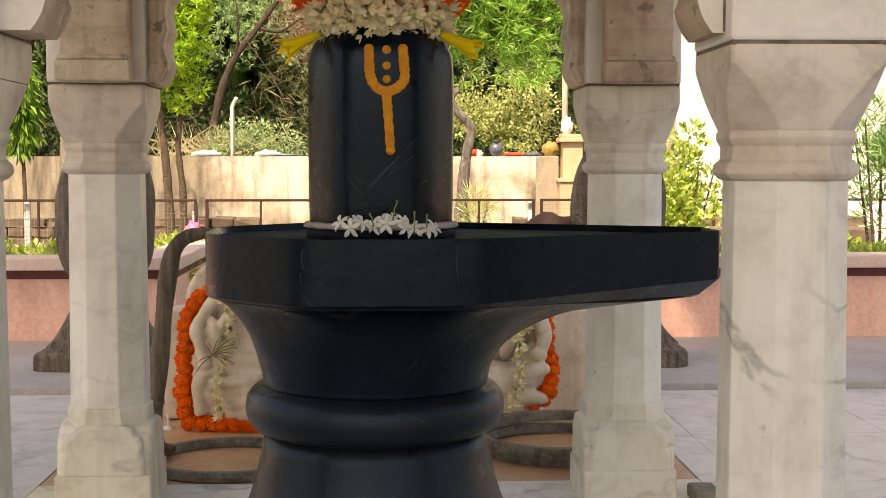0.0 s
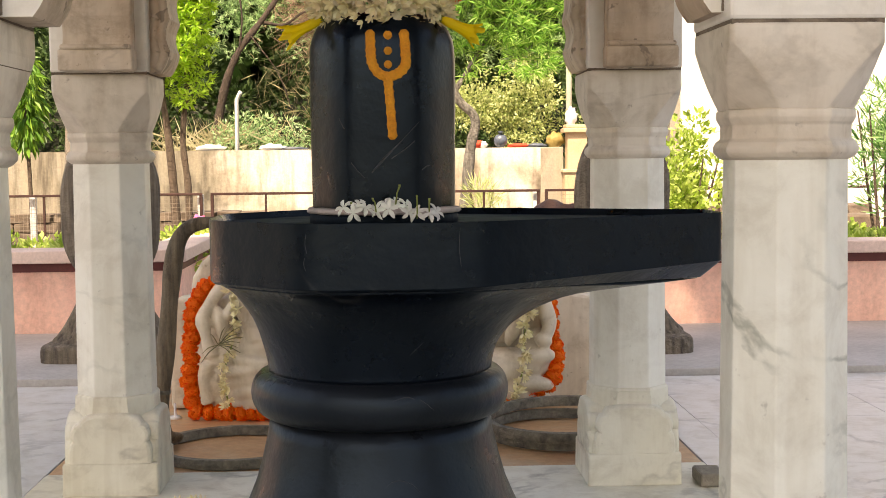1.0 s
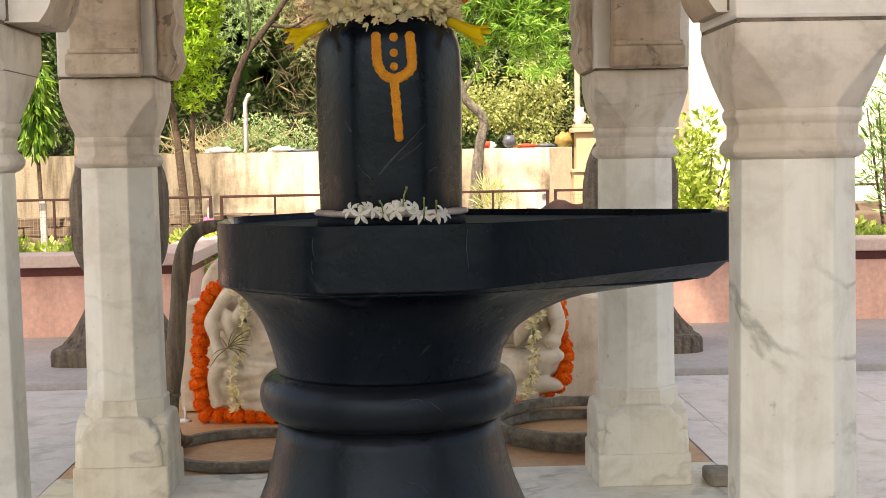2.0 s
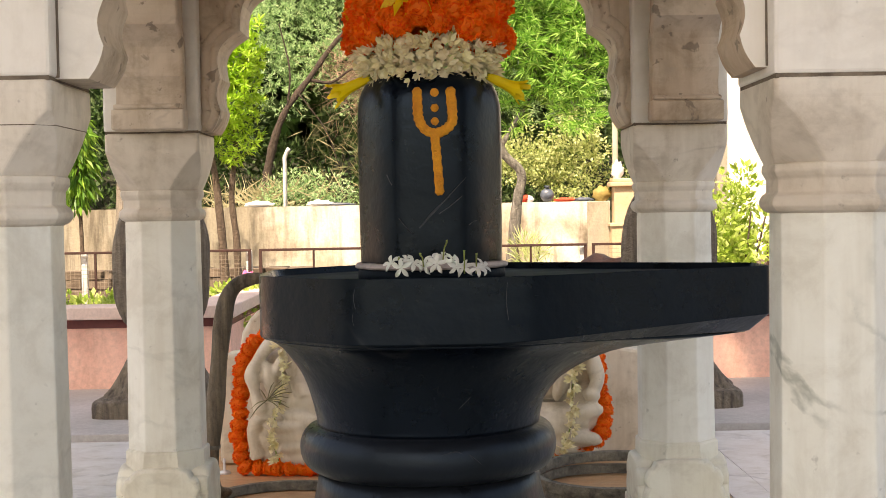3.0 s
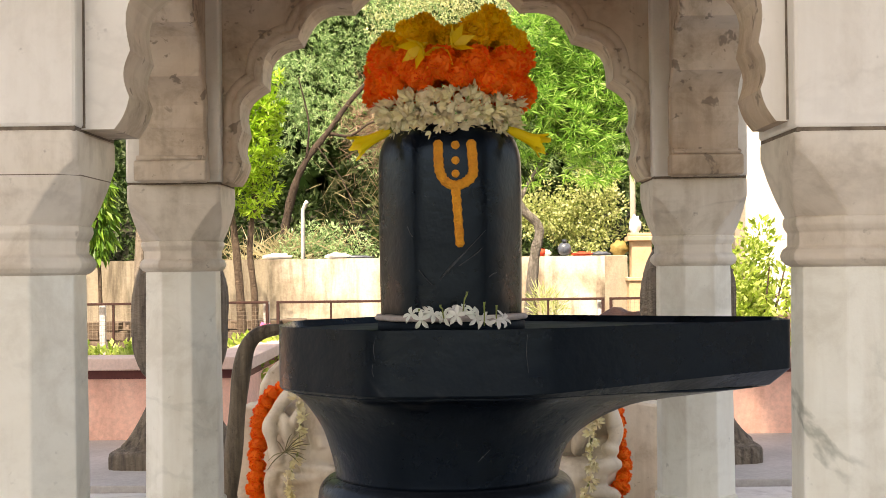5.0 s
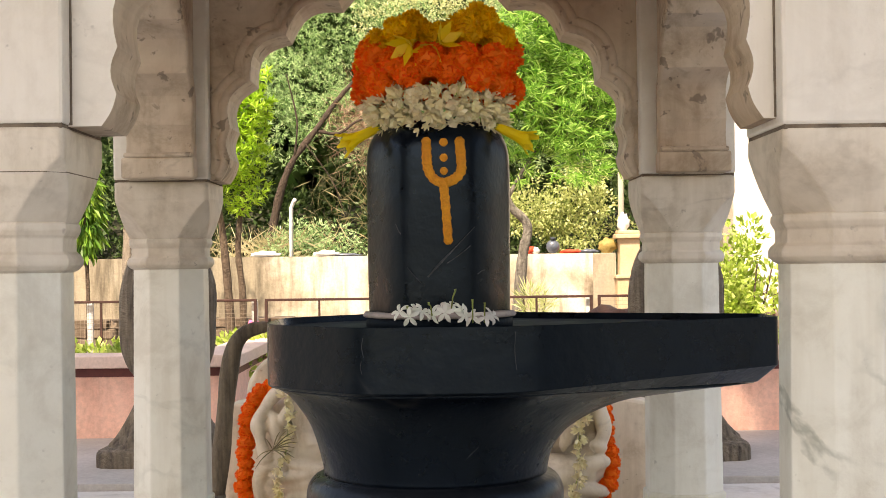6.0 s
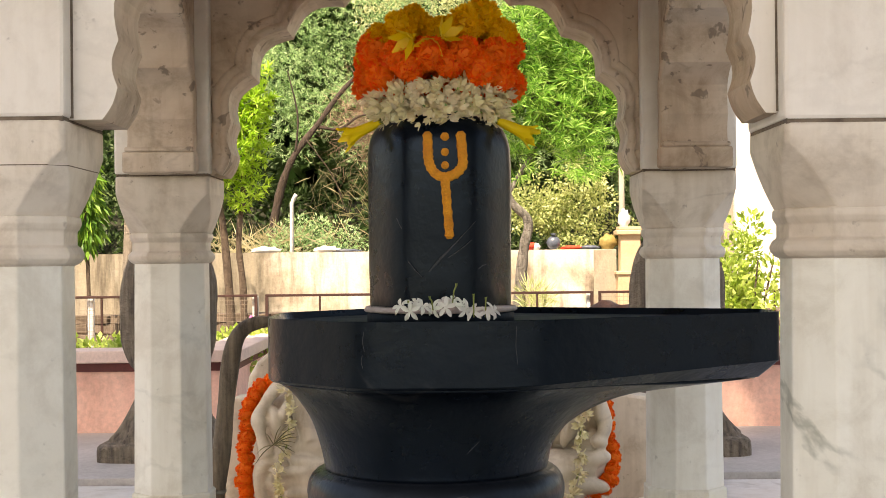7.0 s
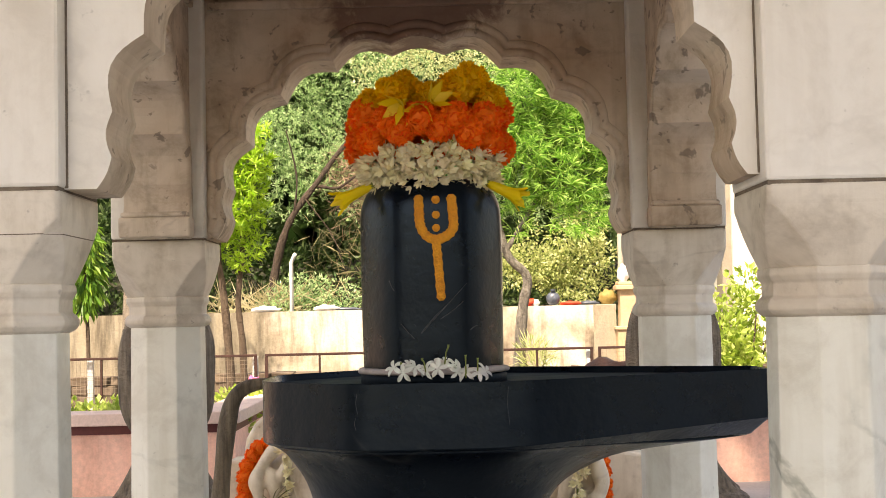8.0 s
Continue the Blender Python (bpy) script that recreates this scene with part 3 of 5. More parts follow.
def build_pillar(joint, shaft_stone):
    """joint: the height at which the capital meets the block above it."""
    p = empty("pillar")
    octk = 2 - math.sqrt(2)
    bm = bmesh.new()
    loft(bm, [chamfered(0.118, 0.004, 0.0), chamfered(0.117, 0.004, 0.078), chamfered(0.114, 0.006, 0.081)])
    part("plinth", bm, M_BASE, p, bevel=0.004)
    bm = bmesh.new()
    loft(bm, [chamfered(a, k, z) for a, k, z in ((0.111, 0.02, 0.08), (0.108, 0.034, 0.11), (0.103, 0.048, 0.15), (0.099, 0.054, 0.185), (0.098, 0.0565, 0.23), (0.0985, 0.0575, 0.236), (0.096, 0.055, 0.24), (0.091, 0.0533, 0.243))])
    for q in range(4):
        tmp = bmesh.new()
        base_panel(tmp, -0.099)
        bmesh.ops.translate(tmp, vec=(0, 0, 0.081), verts=tmp.verts)
        bmesh.ops.rotate(tmp, cent=(0, 0, 0), matrix=Matrix.Rotation(q * math.pi / 2, 3, "Z"), verts=tmp.verts)
        me = bpy.data.meshes.new("tmp")
        tmp.to_mesh(me)
        tmp.free()
        bm.from_mesh(me)
        bpy.data.meshes.remove(me)
    part("base", bm, M_BASE, p, "cusped leaf-carved marble base", bevel=0.004)
    bm = bmesh.new()
    loft(bm, [chamfered(a, a * octk, z) for a, z in ((0.0925, 0.24), (0.0905, 0.5), (0.088, 0.82))])
    part("shaft", bm, shaft_stone, p, "octagonal veined marble shaft", bevel=0.003)
    bm = bmesh.new()
    prof = [(0.088, 0.815), (0.096, 0.819), (0.1020, 0.826), (0.1030, 0.834), (0.099, 0.842), (0.0925, 0.847), (0.0925, 0.868), (0.0955, 0.872), (0.099, 0.880), (0.098, 0.889), (0.096, 0.892)]
    loft(bm, [chamfered(a, a * octk, z) for a, z in prof])
    part("collar", bm, M_CAP, p, bevel=0.002)
    bm = bmesh.new()
    caps = []
    for s in range(9):
        t = s / 8
        a = 0.096 + (0.1155 - 0.096) * (1 - (1 - t) ** 1.8)
        caps.append(chamfered(a, a * octk * (1 - t) ** 0.8 + 0.006, 0.889 + 0.096 * t))
    caps += [chamfered(0.1162, 0.0065, 0.99), chamfered(0.116, 0.0065, joint - 0.006), chamfered(0.1145, 0.0065, joint - 0.002)]
    loft(bm, caps)
    part("capital", bm, M_CAP, p, "flared square marble capital", bevel=0.003)
    part("mortar_joint", boxes((-0.1135, 0.1135, -0.1135, 0.1135, joint - 0.004, joint + 0.004)), M_MORTAR, p, "dark dirty mortar joint")
    bm = bmesh.new()
    box(bm, -0.117, 0.117, -0.117, 0.117, joint + 0.002, 1.66)
    part("pier_block", bm, M_PIER, p, "square pale marble block over the capital", bevel=0.006)
    return tagged(p, "white marble pavilion pillar with carved base and flared capital", "pillar", "pavilion pillars")


pillar = build_pillar(1.033, M_PALEMARBLE)
pillar.matrix_world = pose(H - 0.007, H, 0)
for px, py in ((-H - 0.004, H), (-H + 0.012, -H)):
    twin = copy_thing(pillar, pose(px, py, 0, 0, 0, 90 if py < 0 else 180))
bm = bmesh.new()
loft(bm, [chamfered(0.1146, 0.026, 0.9640), chamfered(0.1148, 0.026, 0.9655)])
part("mortar_joint", bm, M_MORTAR, twin, "thin dirty joint under the abacus")
build_pillar(1.018, M_MARBLE).matrix_world = pose(H + 0.004, -H, 0)


def cusp_outline(wide, lift):
    """Half outline of the cusped arch opening, from the spring to the crown: x, z."""
    tips = [(0.514, 1.034), (0.490, 1.088), (0.488, 1.165), (0.437, 1.283), (0.348, 1.396), (0.214, 1.478), (0.068, 1.518)]
    bulge = [-0.004, 0.010, 0.03, 0.036, 0.036, 0.034]
    pts = []
    for (a, b, k) in zip(tips, tips[1:], bulge):
        a, b = Vector(a), Vector(b)
        n = Vector(((b - a).y, -(b - a).x)).normalized()
        for s in range(8):
            t = s / 8
            pts.append(a.lerp(b, t) + n * k * math.sin(math.pi * t))
    for s in range(5):
        t = s / 4
        pts.append(Vector((0.068 * (1 - t), 1.518 + 0.02 * math.sin(math.pi / 2 * t))))
    return [Vector((p.x * wide, p.y + lift * min(1.0, (p.y - 1.034) / 0.12))) for p in pts]


def build_arch(wide=1.0, lift=0.0):
    half = cusp_outline(wide, lift)
    full = [(p.x, p.y) for p in half] + [(-p.x, p.y) for p in half[-2::-1]]
    side, top, th = 0.60, 1.66, 0.079
    a = empty("arch")
    bm = bmesh.new()

    n = len(full)
    frame_pts = full + [(-side, 1.034), (-side, top), (side, top), (side, 1.034)]
    loft(bm, [[(x, -th, z) for x, z in frame_pts], [(x, th, z) for x, z in frame_pts]])
    bm.normal_update()
    # outer face takes the pale marble, inner faces the shade-browned one
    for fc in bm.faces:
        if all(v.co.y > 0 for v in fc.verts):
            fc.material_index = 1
    spandrel = part("spandrel", bm, M_WORN_SHADED, a, "beige weathered marble with flaked patches, browned for shade on inner faces")
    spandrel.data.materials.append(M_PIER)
    part("cornice", boxes((-0.53, 0.53, -th - 0.014, -th - 0.0005, 1.612, 1.634)), M_WORN_SHADED, a, "", bevel=0.004)
    # raised moulding along the cusps, on the inner face
    for sgn, nm in ((-1, "moulding"),):
        bm = bmesh.new()
        rings = []
        for i in range(n):
            p = Vector(full[i])
            d = Vector(full[min(i + 1, n - 1)]) - Vector(full[max(i - 1, 0)])
            nn = Vector((-d.y, d.x)).normalized()
            nn = nn if nn.dot(p - Vector((0, 1.1))) > 0 else -nn
            prof = ((0.001, 0.0), (0.002, 0.009), (0.016, 0.011), (0.019, 0.004), (0.022, 0.004), (0.025, 0.009), (0.040, 0.008), (0.044, 0.0))
            rings.append([(p.x + nn.x * u, sgn * (th + v - 0.003), p.y + nn.y * u) for u, v in prof])
        loft(bm, rings)
        part(nm, bm, M_WORN_SHADED, a, "", True)
    return tagged(a, "cusped multifoil arch of weathered beige marble", "arch", "pavilion arches")


arch = build_arch()
arch.matrix_world = pose(0, H, 0)
front_arch = build_arch(0.967, -0.012)
front_arch.matrix_world = pose(0.022, -H, 0, 0, 0, 180)
for jx in (0.543, -0.515):
    part("mortar_joint", boxes((jx - 0.003, jx + 0.003, 0.0785, 0.082, 1.036, 1.655)), M_MORTAR, front_arch, "dirty upright joint beside the pier")
for ax, turn in ((-H, 90), (H, -90)):
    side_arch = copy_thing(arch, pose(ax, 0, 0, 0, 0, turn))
    for sx in (-1, 1):
        x0, x1 = sorted((sx * 0.474, sx * 0.531))
        part("impost", boxes((x0, x1, -0.088, 0.088, 1.036, 1.086), (x0, x1, -0.083, 0.083, 1.086, 1.098)), M_WORN_SHADED, side_arch, "projecting impost block", bevel=0.005)


tagged(part("pavilion_ceiling", boxes((-0.78, 0.78, -0.78, 0.78, 1.66, 1.74)), M_WORN_SHADED), "dim flat stone ceiling of the pavilion", "ceiling", kind="structure")
bm = bmesh.new()
loft(bm, [chamfered(a, 0.02, z) for a, z in ((0.80, 1.70), (1.10, 1.64), (1.12, 1.68), (0.82, 1.80))])
tagged(part("eave", bm, M_WORN_SHADED), "sloping stone eave round the pavilion roof", "eave", kind="structure")


# ---- black stone emblem ----
CX = 0.028
PX = CX - 0.013  # axis of the turned foot


def rounded(ring, radii, n=7):
    """A closed ring of corners with each corner worn to an arc that begins its radius away."""
    out = []
    for k, v in enumerate(ring):
        r = radii[k]
        v = Vector(v)
        a, b = Vector(ring[k - 1]), Vector(ring[(k + 1) % len(ring)])
        a, b = v + (a - v).normalized() * r, v + (b - v).normalized() * r
        for j in range(n):
            t = j / (n - 1)
            out.append(tuple(a * (1 - t) ** 2 + v * 2 * t * (1 - t) + b * t * t))
    return out


def build_pedestal():
    p = empty("pedestal")
    prof = [(0.33, 0.0), (0.33, 0.05), (0.30, 0.07), (0.272, 0.13), (0.256, 0.17), (0.242, 0.22), (0.230, 0.27), (0.224, 0.31)]
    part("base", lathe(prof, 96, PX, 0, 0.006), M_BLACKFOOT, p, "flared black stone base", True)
    prof = [(0.222, 0.305)] + [(0.222 + 0.040 * max(0.0, math.cos(t)) ** 0.8, 0.353 + 0.046 * math.sin(t)) for t in [math.pi * (s / 12 - 0.5) for s in range(13)]] + [(0.222, 0.402)]
    part("ring", lathe(prof, 96, PX, 0, 0.006), M_BLACKFOOT, p, "rounded black stone ring", True)
    R = 0.343
    t = R * 0.4142
    tip, wt = 0.676, 0.078
    outline = [(t, -R), (tip, -wt), (tip, wt), (t, R), (-t, R), (-R, t), (-R, -t), (-t, -R)]
    bm = bmesh.new()
    lo = [(CX + x, y, 0.588) for x, y in outline]
    lo[1] = (CX + tip, -wt, 0.612)
    lo[2] = (CX + tip, wt, 0.612)
    under = [(CX + x * 0.985, y * 0.985, 0.583) for x, y in outline]
    worn = [0.07, 0.012, 0.012, 0.07, 0.07, 0.07, 0.07, 0.07]
    under[1], under[2] = (CX + tip - 0.03, -wt * 0.35, 0.574), (CX + tip - 0.03, wt * 0.35, 0.574)
    vs = loft(bm, [rounded(q, worn) for q in (under, lo, [(CX + x, y, 0.708) for x, y in outline])])
    top = [f for f in bm.faces if all(v in vs[2] for v in f.verts)]
    bmesh.ops.inset_region(bm, faces=top, thickness=0.026, depth=0.0)
    bmesh.ops.inset_region(bm, faces=top, thickness=0.006, depth=-0.014)
    for f in top:
        f.material_index = 1
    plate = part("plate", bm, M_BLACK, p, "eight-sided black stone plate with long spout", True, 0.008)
    plate.data.set_sharp_from_angle(angle=radians(14))
    plate.data.materials.append(M_BLACKRAW)
    # neck that flares from a circle into the plate's outline and sweeps out under the spout
    def bend(u, pts):
        for (u0, g0), (u1, g1) in zip(pts, pts[1:]):
            if u <= u1:
                return g0 + (g1 - g0) * (u - u0) / (u1 - u0)
        return 1.0

    g_neck = [tuple(v)[:2] for v in smooth_curve([(0, 0, 0), (0.09, 0.01, 0), (0.33, 0.12, 0), (0.59, 0.30, 0), (0.85, 0.62, 0), (0.95, 0.83, 0), (1, 1, 0)], 6)]
    g_spout = [tuple(v)[:2] for v in smooth_curve([(0, 0, 0), (0.29, 0.035, 0), (0.56, 0.14, 0), (0.80, 0.36, 0), (0.895, 0.62, 0), (0.97, 0.9, 0), (1, 1, 0)], 6)]
    rim = []
    corner = rounded(under, worn)
    for k, a in enumerate(corner):
        a, b = Vector(a), Vector(corner[(k + 1) % len(corner)])
        m = max(1, int((b - a).length / 0.02))
        rim += [a.lerp(b, j / m) for j in range(m)]
    bm = bmesh.new()
    rings = []
    for s in range(25):
        u = s / 24
        ring = []
        for q in rim:
            d = Vector((q.x - PX, q.y))
            far = min(1.0, max(0.0, (d.length - 0.33) / 0.27))
            far = far * far * (3 - 2 * far)
            g = bend(u, g_neck) * (1 - far) + bend(u, g_spout) * far
            c = d.normalized() * 0.227
            e = c.lerp(d * 0.99, g)
            ring.append((PX + e.x, e.y, 0.396 + (0.188 - 0.012 * far) * u))
        rings.append(ring)
    loft(bm, rings)
    part("neck", bm, M_BLACK, p, "concave black stone neck sweeping out under the spout", True)
    # pale scratches and chips on the turned faces
    def on_turned(ang, z, r):
        return (PX + r * math.sin(ang), -r * math.cos(ang), z)

    for pts in ([(0.25, 0.455, 0.2412), (0.33, 0.475, 0.2475), (0.42, 0.50, 0.2578)], [(0.30, 0.372, 0.2595), (0.33, 0.366, 0.2615), (0.40, 0.35, 0.2625)],
                [(0.10, 0.372, 0.2595), (0.2, 0.378, 0.2575), (0.26, 0.373, 0.2592)], [(0.02, 0.20, 0.2475), (0.08, 0.214, 0.2436), (0.16, 0.217, 0.2428), (0.25, 0.208, 0.2452), (0.30, 0.195, 0.2488)]):
        bm = bmesh.new()
        cur = smooth_curve([on_turned(*q) for q in pts], 4)
        tube(bm, cur, [0.0003 + 0.0007 * math.sin(math.pi * k / (len(cur) - 1)) for k in range(len(cur))], 5)
        part("scratch", bm, M_SCRATCH, p, "pale grey scratch")
    # chipped line down a corner of the plate
    for x, z0, z1 in ((-t + 0.004, 0.69, 0.655), (-t + 0.001, 0.648, 0.625), (t - 0.006, 0.698, 0.63)):
        bm = bmesh.new()
        tube(bm, smooth_curve([(CX + x, -R + 0.0005, z0), (CX + x - 0.002, -R + 0.0003, (z0 + z1) / 2), (CX + x + 0.001, -R + 0.0006, z1)], 4), [0.0005] * 99, 5)
        part("scratch", bm, M_SCRATCH, p, "pale grey scratch")
    return tagged(p, "black stone pedestal with eight-sided plate and long spout", "pedestal")


def build_lingam():
    p = empty("pillar_stone")
    bm = bmesh.new()
    rings = []
    prof = [(0.986, 0.692), (0.99, 0.73), (0.995, 0.76), (1.0, 0.80), (1.003, 0.85), (1.006, 0.90), (1.008, 0.95), (1.005, 0.99), (1.0, 1.03)]
    prof += [(1.0 - 0.36 * (1 - math.cos(a)), 1.03 + 0.078 * math.sin(a)) for a in [math.pi / 2 * s / 8 for s in range(1, 9)]]
    prof += [(0.3, 1.112), (0.02, 1.113)]
    for k, z in prof:
        ring = []
        for s in range(96):
            a = 2 * math.pi * s / 96
            b = a % (math.pi / 3) - math.pi / 6
            flat = 0.1388 / math.cos(b)
            r = -math.log(math.exp(-flat * 150) + math.exp(-0.1448 * 150)) / 150 + 0.0016 + 0.0009 * noise.noise((math.cos(a) * 1.6, math.sin(a) * 1.6, z * 9))
            ring.append((CX + k * r * math.cos(a), k * r * math.sin(a), z))
        rings.append(ring)
    loft(bm, rings)
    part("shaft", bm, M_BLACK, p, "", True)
    bm = bmesh.new()
    rings = []
    for s in range(64):
        a = 2 * math.pi * s / 64
        c, d = math.cos(a), math.sin(a)
        h = 0.7255 + 0.002 * noise.noise((3 * c, 3 * d, 1.0))
        w = 0.157 + 0.006 * noise.noise((4 * c, 4 * d, 5.0))
        rings.append([(CX + r * c, r * d, z) for r, z in ((0.134, 0.7135), (w - 0.004, 0.7135), (w, h - 0.008), (w - 0.003, h - 0.002), (0.134, h + 0.001))])
    loft(bm, rings + [rings[0]], cap=False)
    bmesh.ops.remove_doubles(bm, verts=bm.verts, dist=1e-5)
    part("foot_step", lathe([(0.12, 0.69), (0.151, 0.69), (0.1505, 0.708), (0.147, 0.7145), (0.12, 0.7145)], 72, CX), M_BLACKRAW, p, "low black step under the joint", True)
    part("joint_ring", bm, M_CEMENT, p, "pale cement joint round the foot", True)
    # orange paste mark
    tx = CX + 0.0085

    def on_face(x, z):
        return (x, -0.1392 if z < 1.04 else -0.1392 + (z - 1.04) * 0.25, z)

    def stroke(name, pts, r):
        bm = bmesh.new()
        cur = smooth_curve([on_face(*q) for q in pts], 8)
        rr = [r * (1 + 0.10 * noise.noise((k * 0.9, r * 900, 0.3)) + 0.08 * math.cos(k * 1.57)) for k in range(len(cur))]
        tube(bm, [cur[0] + (cur[0] - cur[1]).normalized() * r * 0.7, *cur, cur[-1] + (cur[-1] - cur[-2]).normalized() * r * 0.7], [r * 0.5, *rr, r * 0.5], 10, 0.3)
        part(name, bm, M_PASTE, p, "orange paste " + name, True)

    stroke("fork", [(tx - 0.031, 1.062), (tx - 0.030, 1.03), (tx - 0.028, 1.008), (tx - 0.018, 0.988), (tx - 0.000, 0.979), (tx + 0.022, 0.985), (tx + 0.036, 1.0), (tx + 0.037, 1.02), (tx + 0.034, 1.062)], 0.0098)
    stroke("stem", [(tx + 0.002, 0.978), (tx + 0.004, 0.95), (tx + 0.007, 0.91), (tx + 0.010, 0.865)], 0.0094)
    for z, r in ((1.058, 0.0088), (1.028, 0.0082), (1.002, 0.0080)):
        bm = bmesh.new()
        ball(bm, on_face(tx + 0.003, z), (r, 0.0035, r), 14, 0.12)
        part("dot", bm, M_PASTE, p, "orange paste dot", True)
    # old scratch across the face
    bm = bmesh.new()
    tube(bm, [(CX - 0.022, -0.1380, 0.795), (CX + 0.0, -0.1384, 0.82), (CX + 0.03, -0.1388, 0.85), (CX + 0.07, -0.1390, 0.892)], [0.0015, 0.0028, 0.0012, 0.0005], 5)
    part("crack", bm, M_SCRATCH, p, "long grey crack")
    for pts in ([(-0.062, 0.815), (-0.05, 0.80), (-0.036, 0.785)], [(0.016, 0.822), (0.04, 0.838), (0.062, 0.856)], [(0.075, 0.80), (0.083, 0.806), (0.09, 0.808)], [(-0.084, 0.90), (-0.078, 0.886), (-0.074, 0.88)]):
        bm = bmesh.new()
        tube(bm, smooth_curve([(CX + x, -0.1388 * 1.0 + max(0.0, abs(x) - 0.07) * 0.5, z) for x, z in pts], 4), [0.0011] * 99, 5)
        part("scratch", bm, M_SCRATCH, p, "faint grey scratch")
    return tagged(p, "upright round-topped black stone with orange paste mark", "stone emblem")


build_pedestal()
build_lingam()


# ---- flowers ----
def marigold_mesh(name, mat, petals=150, seed=1):
    """A ball of ruffled petals, radius 1."""
    rng = np.random.default_rng(seed)
    i = np.arange(petals)
    z = 1 - 1.75 * (i + 0.5) / petals
    a = i * 2.399963
    rr = np.sqrt(np.maximum(0, 1 - z * z))
    u = np.stack([rr * np.cos(a), rr * np.sin(a), z], 1)
    u += rng.normal(size=u.shape) * 0.06
    u /= np.linalg.norm(u, axis=1, keepdims=True)
    side = np.cross(u, rng.normal(size=u.shape))
    side /= np.linalg.norm(side, axis=1, keepdims=True)
    fwd = np.cross(side, u)
    rad = rng.uniform(0.84, 1.06, (petals, 1))
    w = 0.18 * rng.uniform(0.75, 1.25, (petals, 1))
    curl = rng.uniform(0.0, 0.24, (petals, 1))
    base = u * 0.55
    v = np.stack([base, u * rad * 0.88 + side * w + fwd * 0.05, u * rad + side * w * 0.6 + fwd * curl, u * rad * 0.95 + fwd * (curl - 0.05),
                  u * rad * 1.03 - side * w * 0.6 + fwd * curl, u * rad * 0.88 - side * w + fwd * 0.05], 1).reshape(-1, 3)
    b = np.arange(petals)[:, None] * 6
    f = np.concatenate([b + np.array([[0, 1, 2]]), b + np.array([[0, 2, 3]]), b + np.array([[0, 3, 4]]), b + np.array([[0, 4, 5]])])
    core = bmesh.new()
    bmesh.ops.create_icosphere(core, subdivisions=2, radius=0.85)
    cv = np.array([q.co[:] for q in core.verts])
    cf = np.array([[q.index for q in t.verts] for t in core.faces]) + len(v)
    core.free()
    v, f = np.concatenate([v, cv]), np.concatenate([f, cf])
    me = bpy.data.meshes.new(name)
    me.from_pydata(v.tolist(), [], f.tolist())
    me.materials.append(mat)
    return me


def star_mesh(name, mat, petals=6, tube_len=0.9, curl=0.35, width=0.34, seed=2, sharp=False):
    """A star flower with a tube; mouth at the origin, facing +z, radius 1."""
    rng = random.Random(seed)
    bm = bmesh.new()
    for k in range(petals):
        a = 2 * math.pi * k / petals + rng.uniform(-0.15, 0.15)
        ln = rng.uniform(0.85, 1.1)
        d, s = Vector((math.cos(a), math.sin(a), 0)), Vector((-math.sin(a), math.cos(a), 0))
        rows = []
        for t, w in ((0.1, 0.5), (0.35, 0.95), (0.6, 0.7), (0.82, 0.35), (1.0, 0.02)) if sharp else ((0.1, 0.35), (0.4, 0.9), (0.7, 0.9), (0.9, 0.5), (1.0, 0.08)):
            zc = 0.28 * math.sin(t * 1.7) - curl * t * t
            rows.append([bm.verts.new(d * t * ln + s * w * width * q + Vector((0, 0, zc + (0.06 if q else 0.0)))) for q in (-1, 0, 1)])
        for r0, r1 in zip(rows, rows[1:]):
            bm.faces.new((r0[0], r0[1], r1[1], r1[0]))
            bm.faces.new((r0[1], r0[2], r1[2], r1[1]))
    tube(bm, [(0, 0, 0.05), (0, 0, -tube_len * 0.5), (0.05, 0.03, -tube_len)], [0.16, 0.12, 0.08], 6)
    me = bpy.data.meshes.new(name)
    bm.to_mesh(me)
    bm.free()
    me.materials.append(mat)
    me.polygons.foreach_set("use_smooth", [True] * len(me.polygons))
    return me


def child(name, me, parent, m, label=""):
    ob = new(name, me)
    ob.parent = parent
    ob.matrix_basis = m
    if label:
        ob["label"] = label
    return ob


def aim(at, d, r, spin=0.0):
    """A pose whose z points along d, scaled by r."""
    q = Vector(d).to_track_quat("Z", "Y").to_matrix().to_4x4()
    return Matrix.Translation(at) @ q @ Matrix.Rotation(spin, 4, "Z") @ Matrix.Diagonal((r, r, r, 1))


ME_ORANGE = [marigold_mesh("orange_marigold", P_ORANGE, 230, s) for s in (1, 2, 3)]
ME_YELLOW = [marigold_mesh("yellow_marigold", P_YELLOW, 230, s) for s in (4, 5)]
ME_SMALL = [marigold_mesh("small_marigold", P_ORANGE, 150, s) for s in (6, 7, 8)]
ME_TUBE = [star_mesh("tuberose", P_WHITE, 6, 1.3, c, 0.36, s) for s, c in ((1, -0.6), (2, 0.35), (3, -1.1), (4, -1.6))]
ME_JASMINE = [star_mesh("jasmine", P_SNOW, 5, 0.5, c, 0.235, s) for s, c in ((5, 0.35), (6, 0.55))]
ME_LEMON = [star_mesh("yellow_star", P_LEMON, 6, 0.5, c, 0.40, s, True) for s, c in ((7, -0.75), (8, -0.5))]


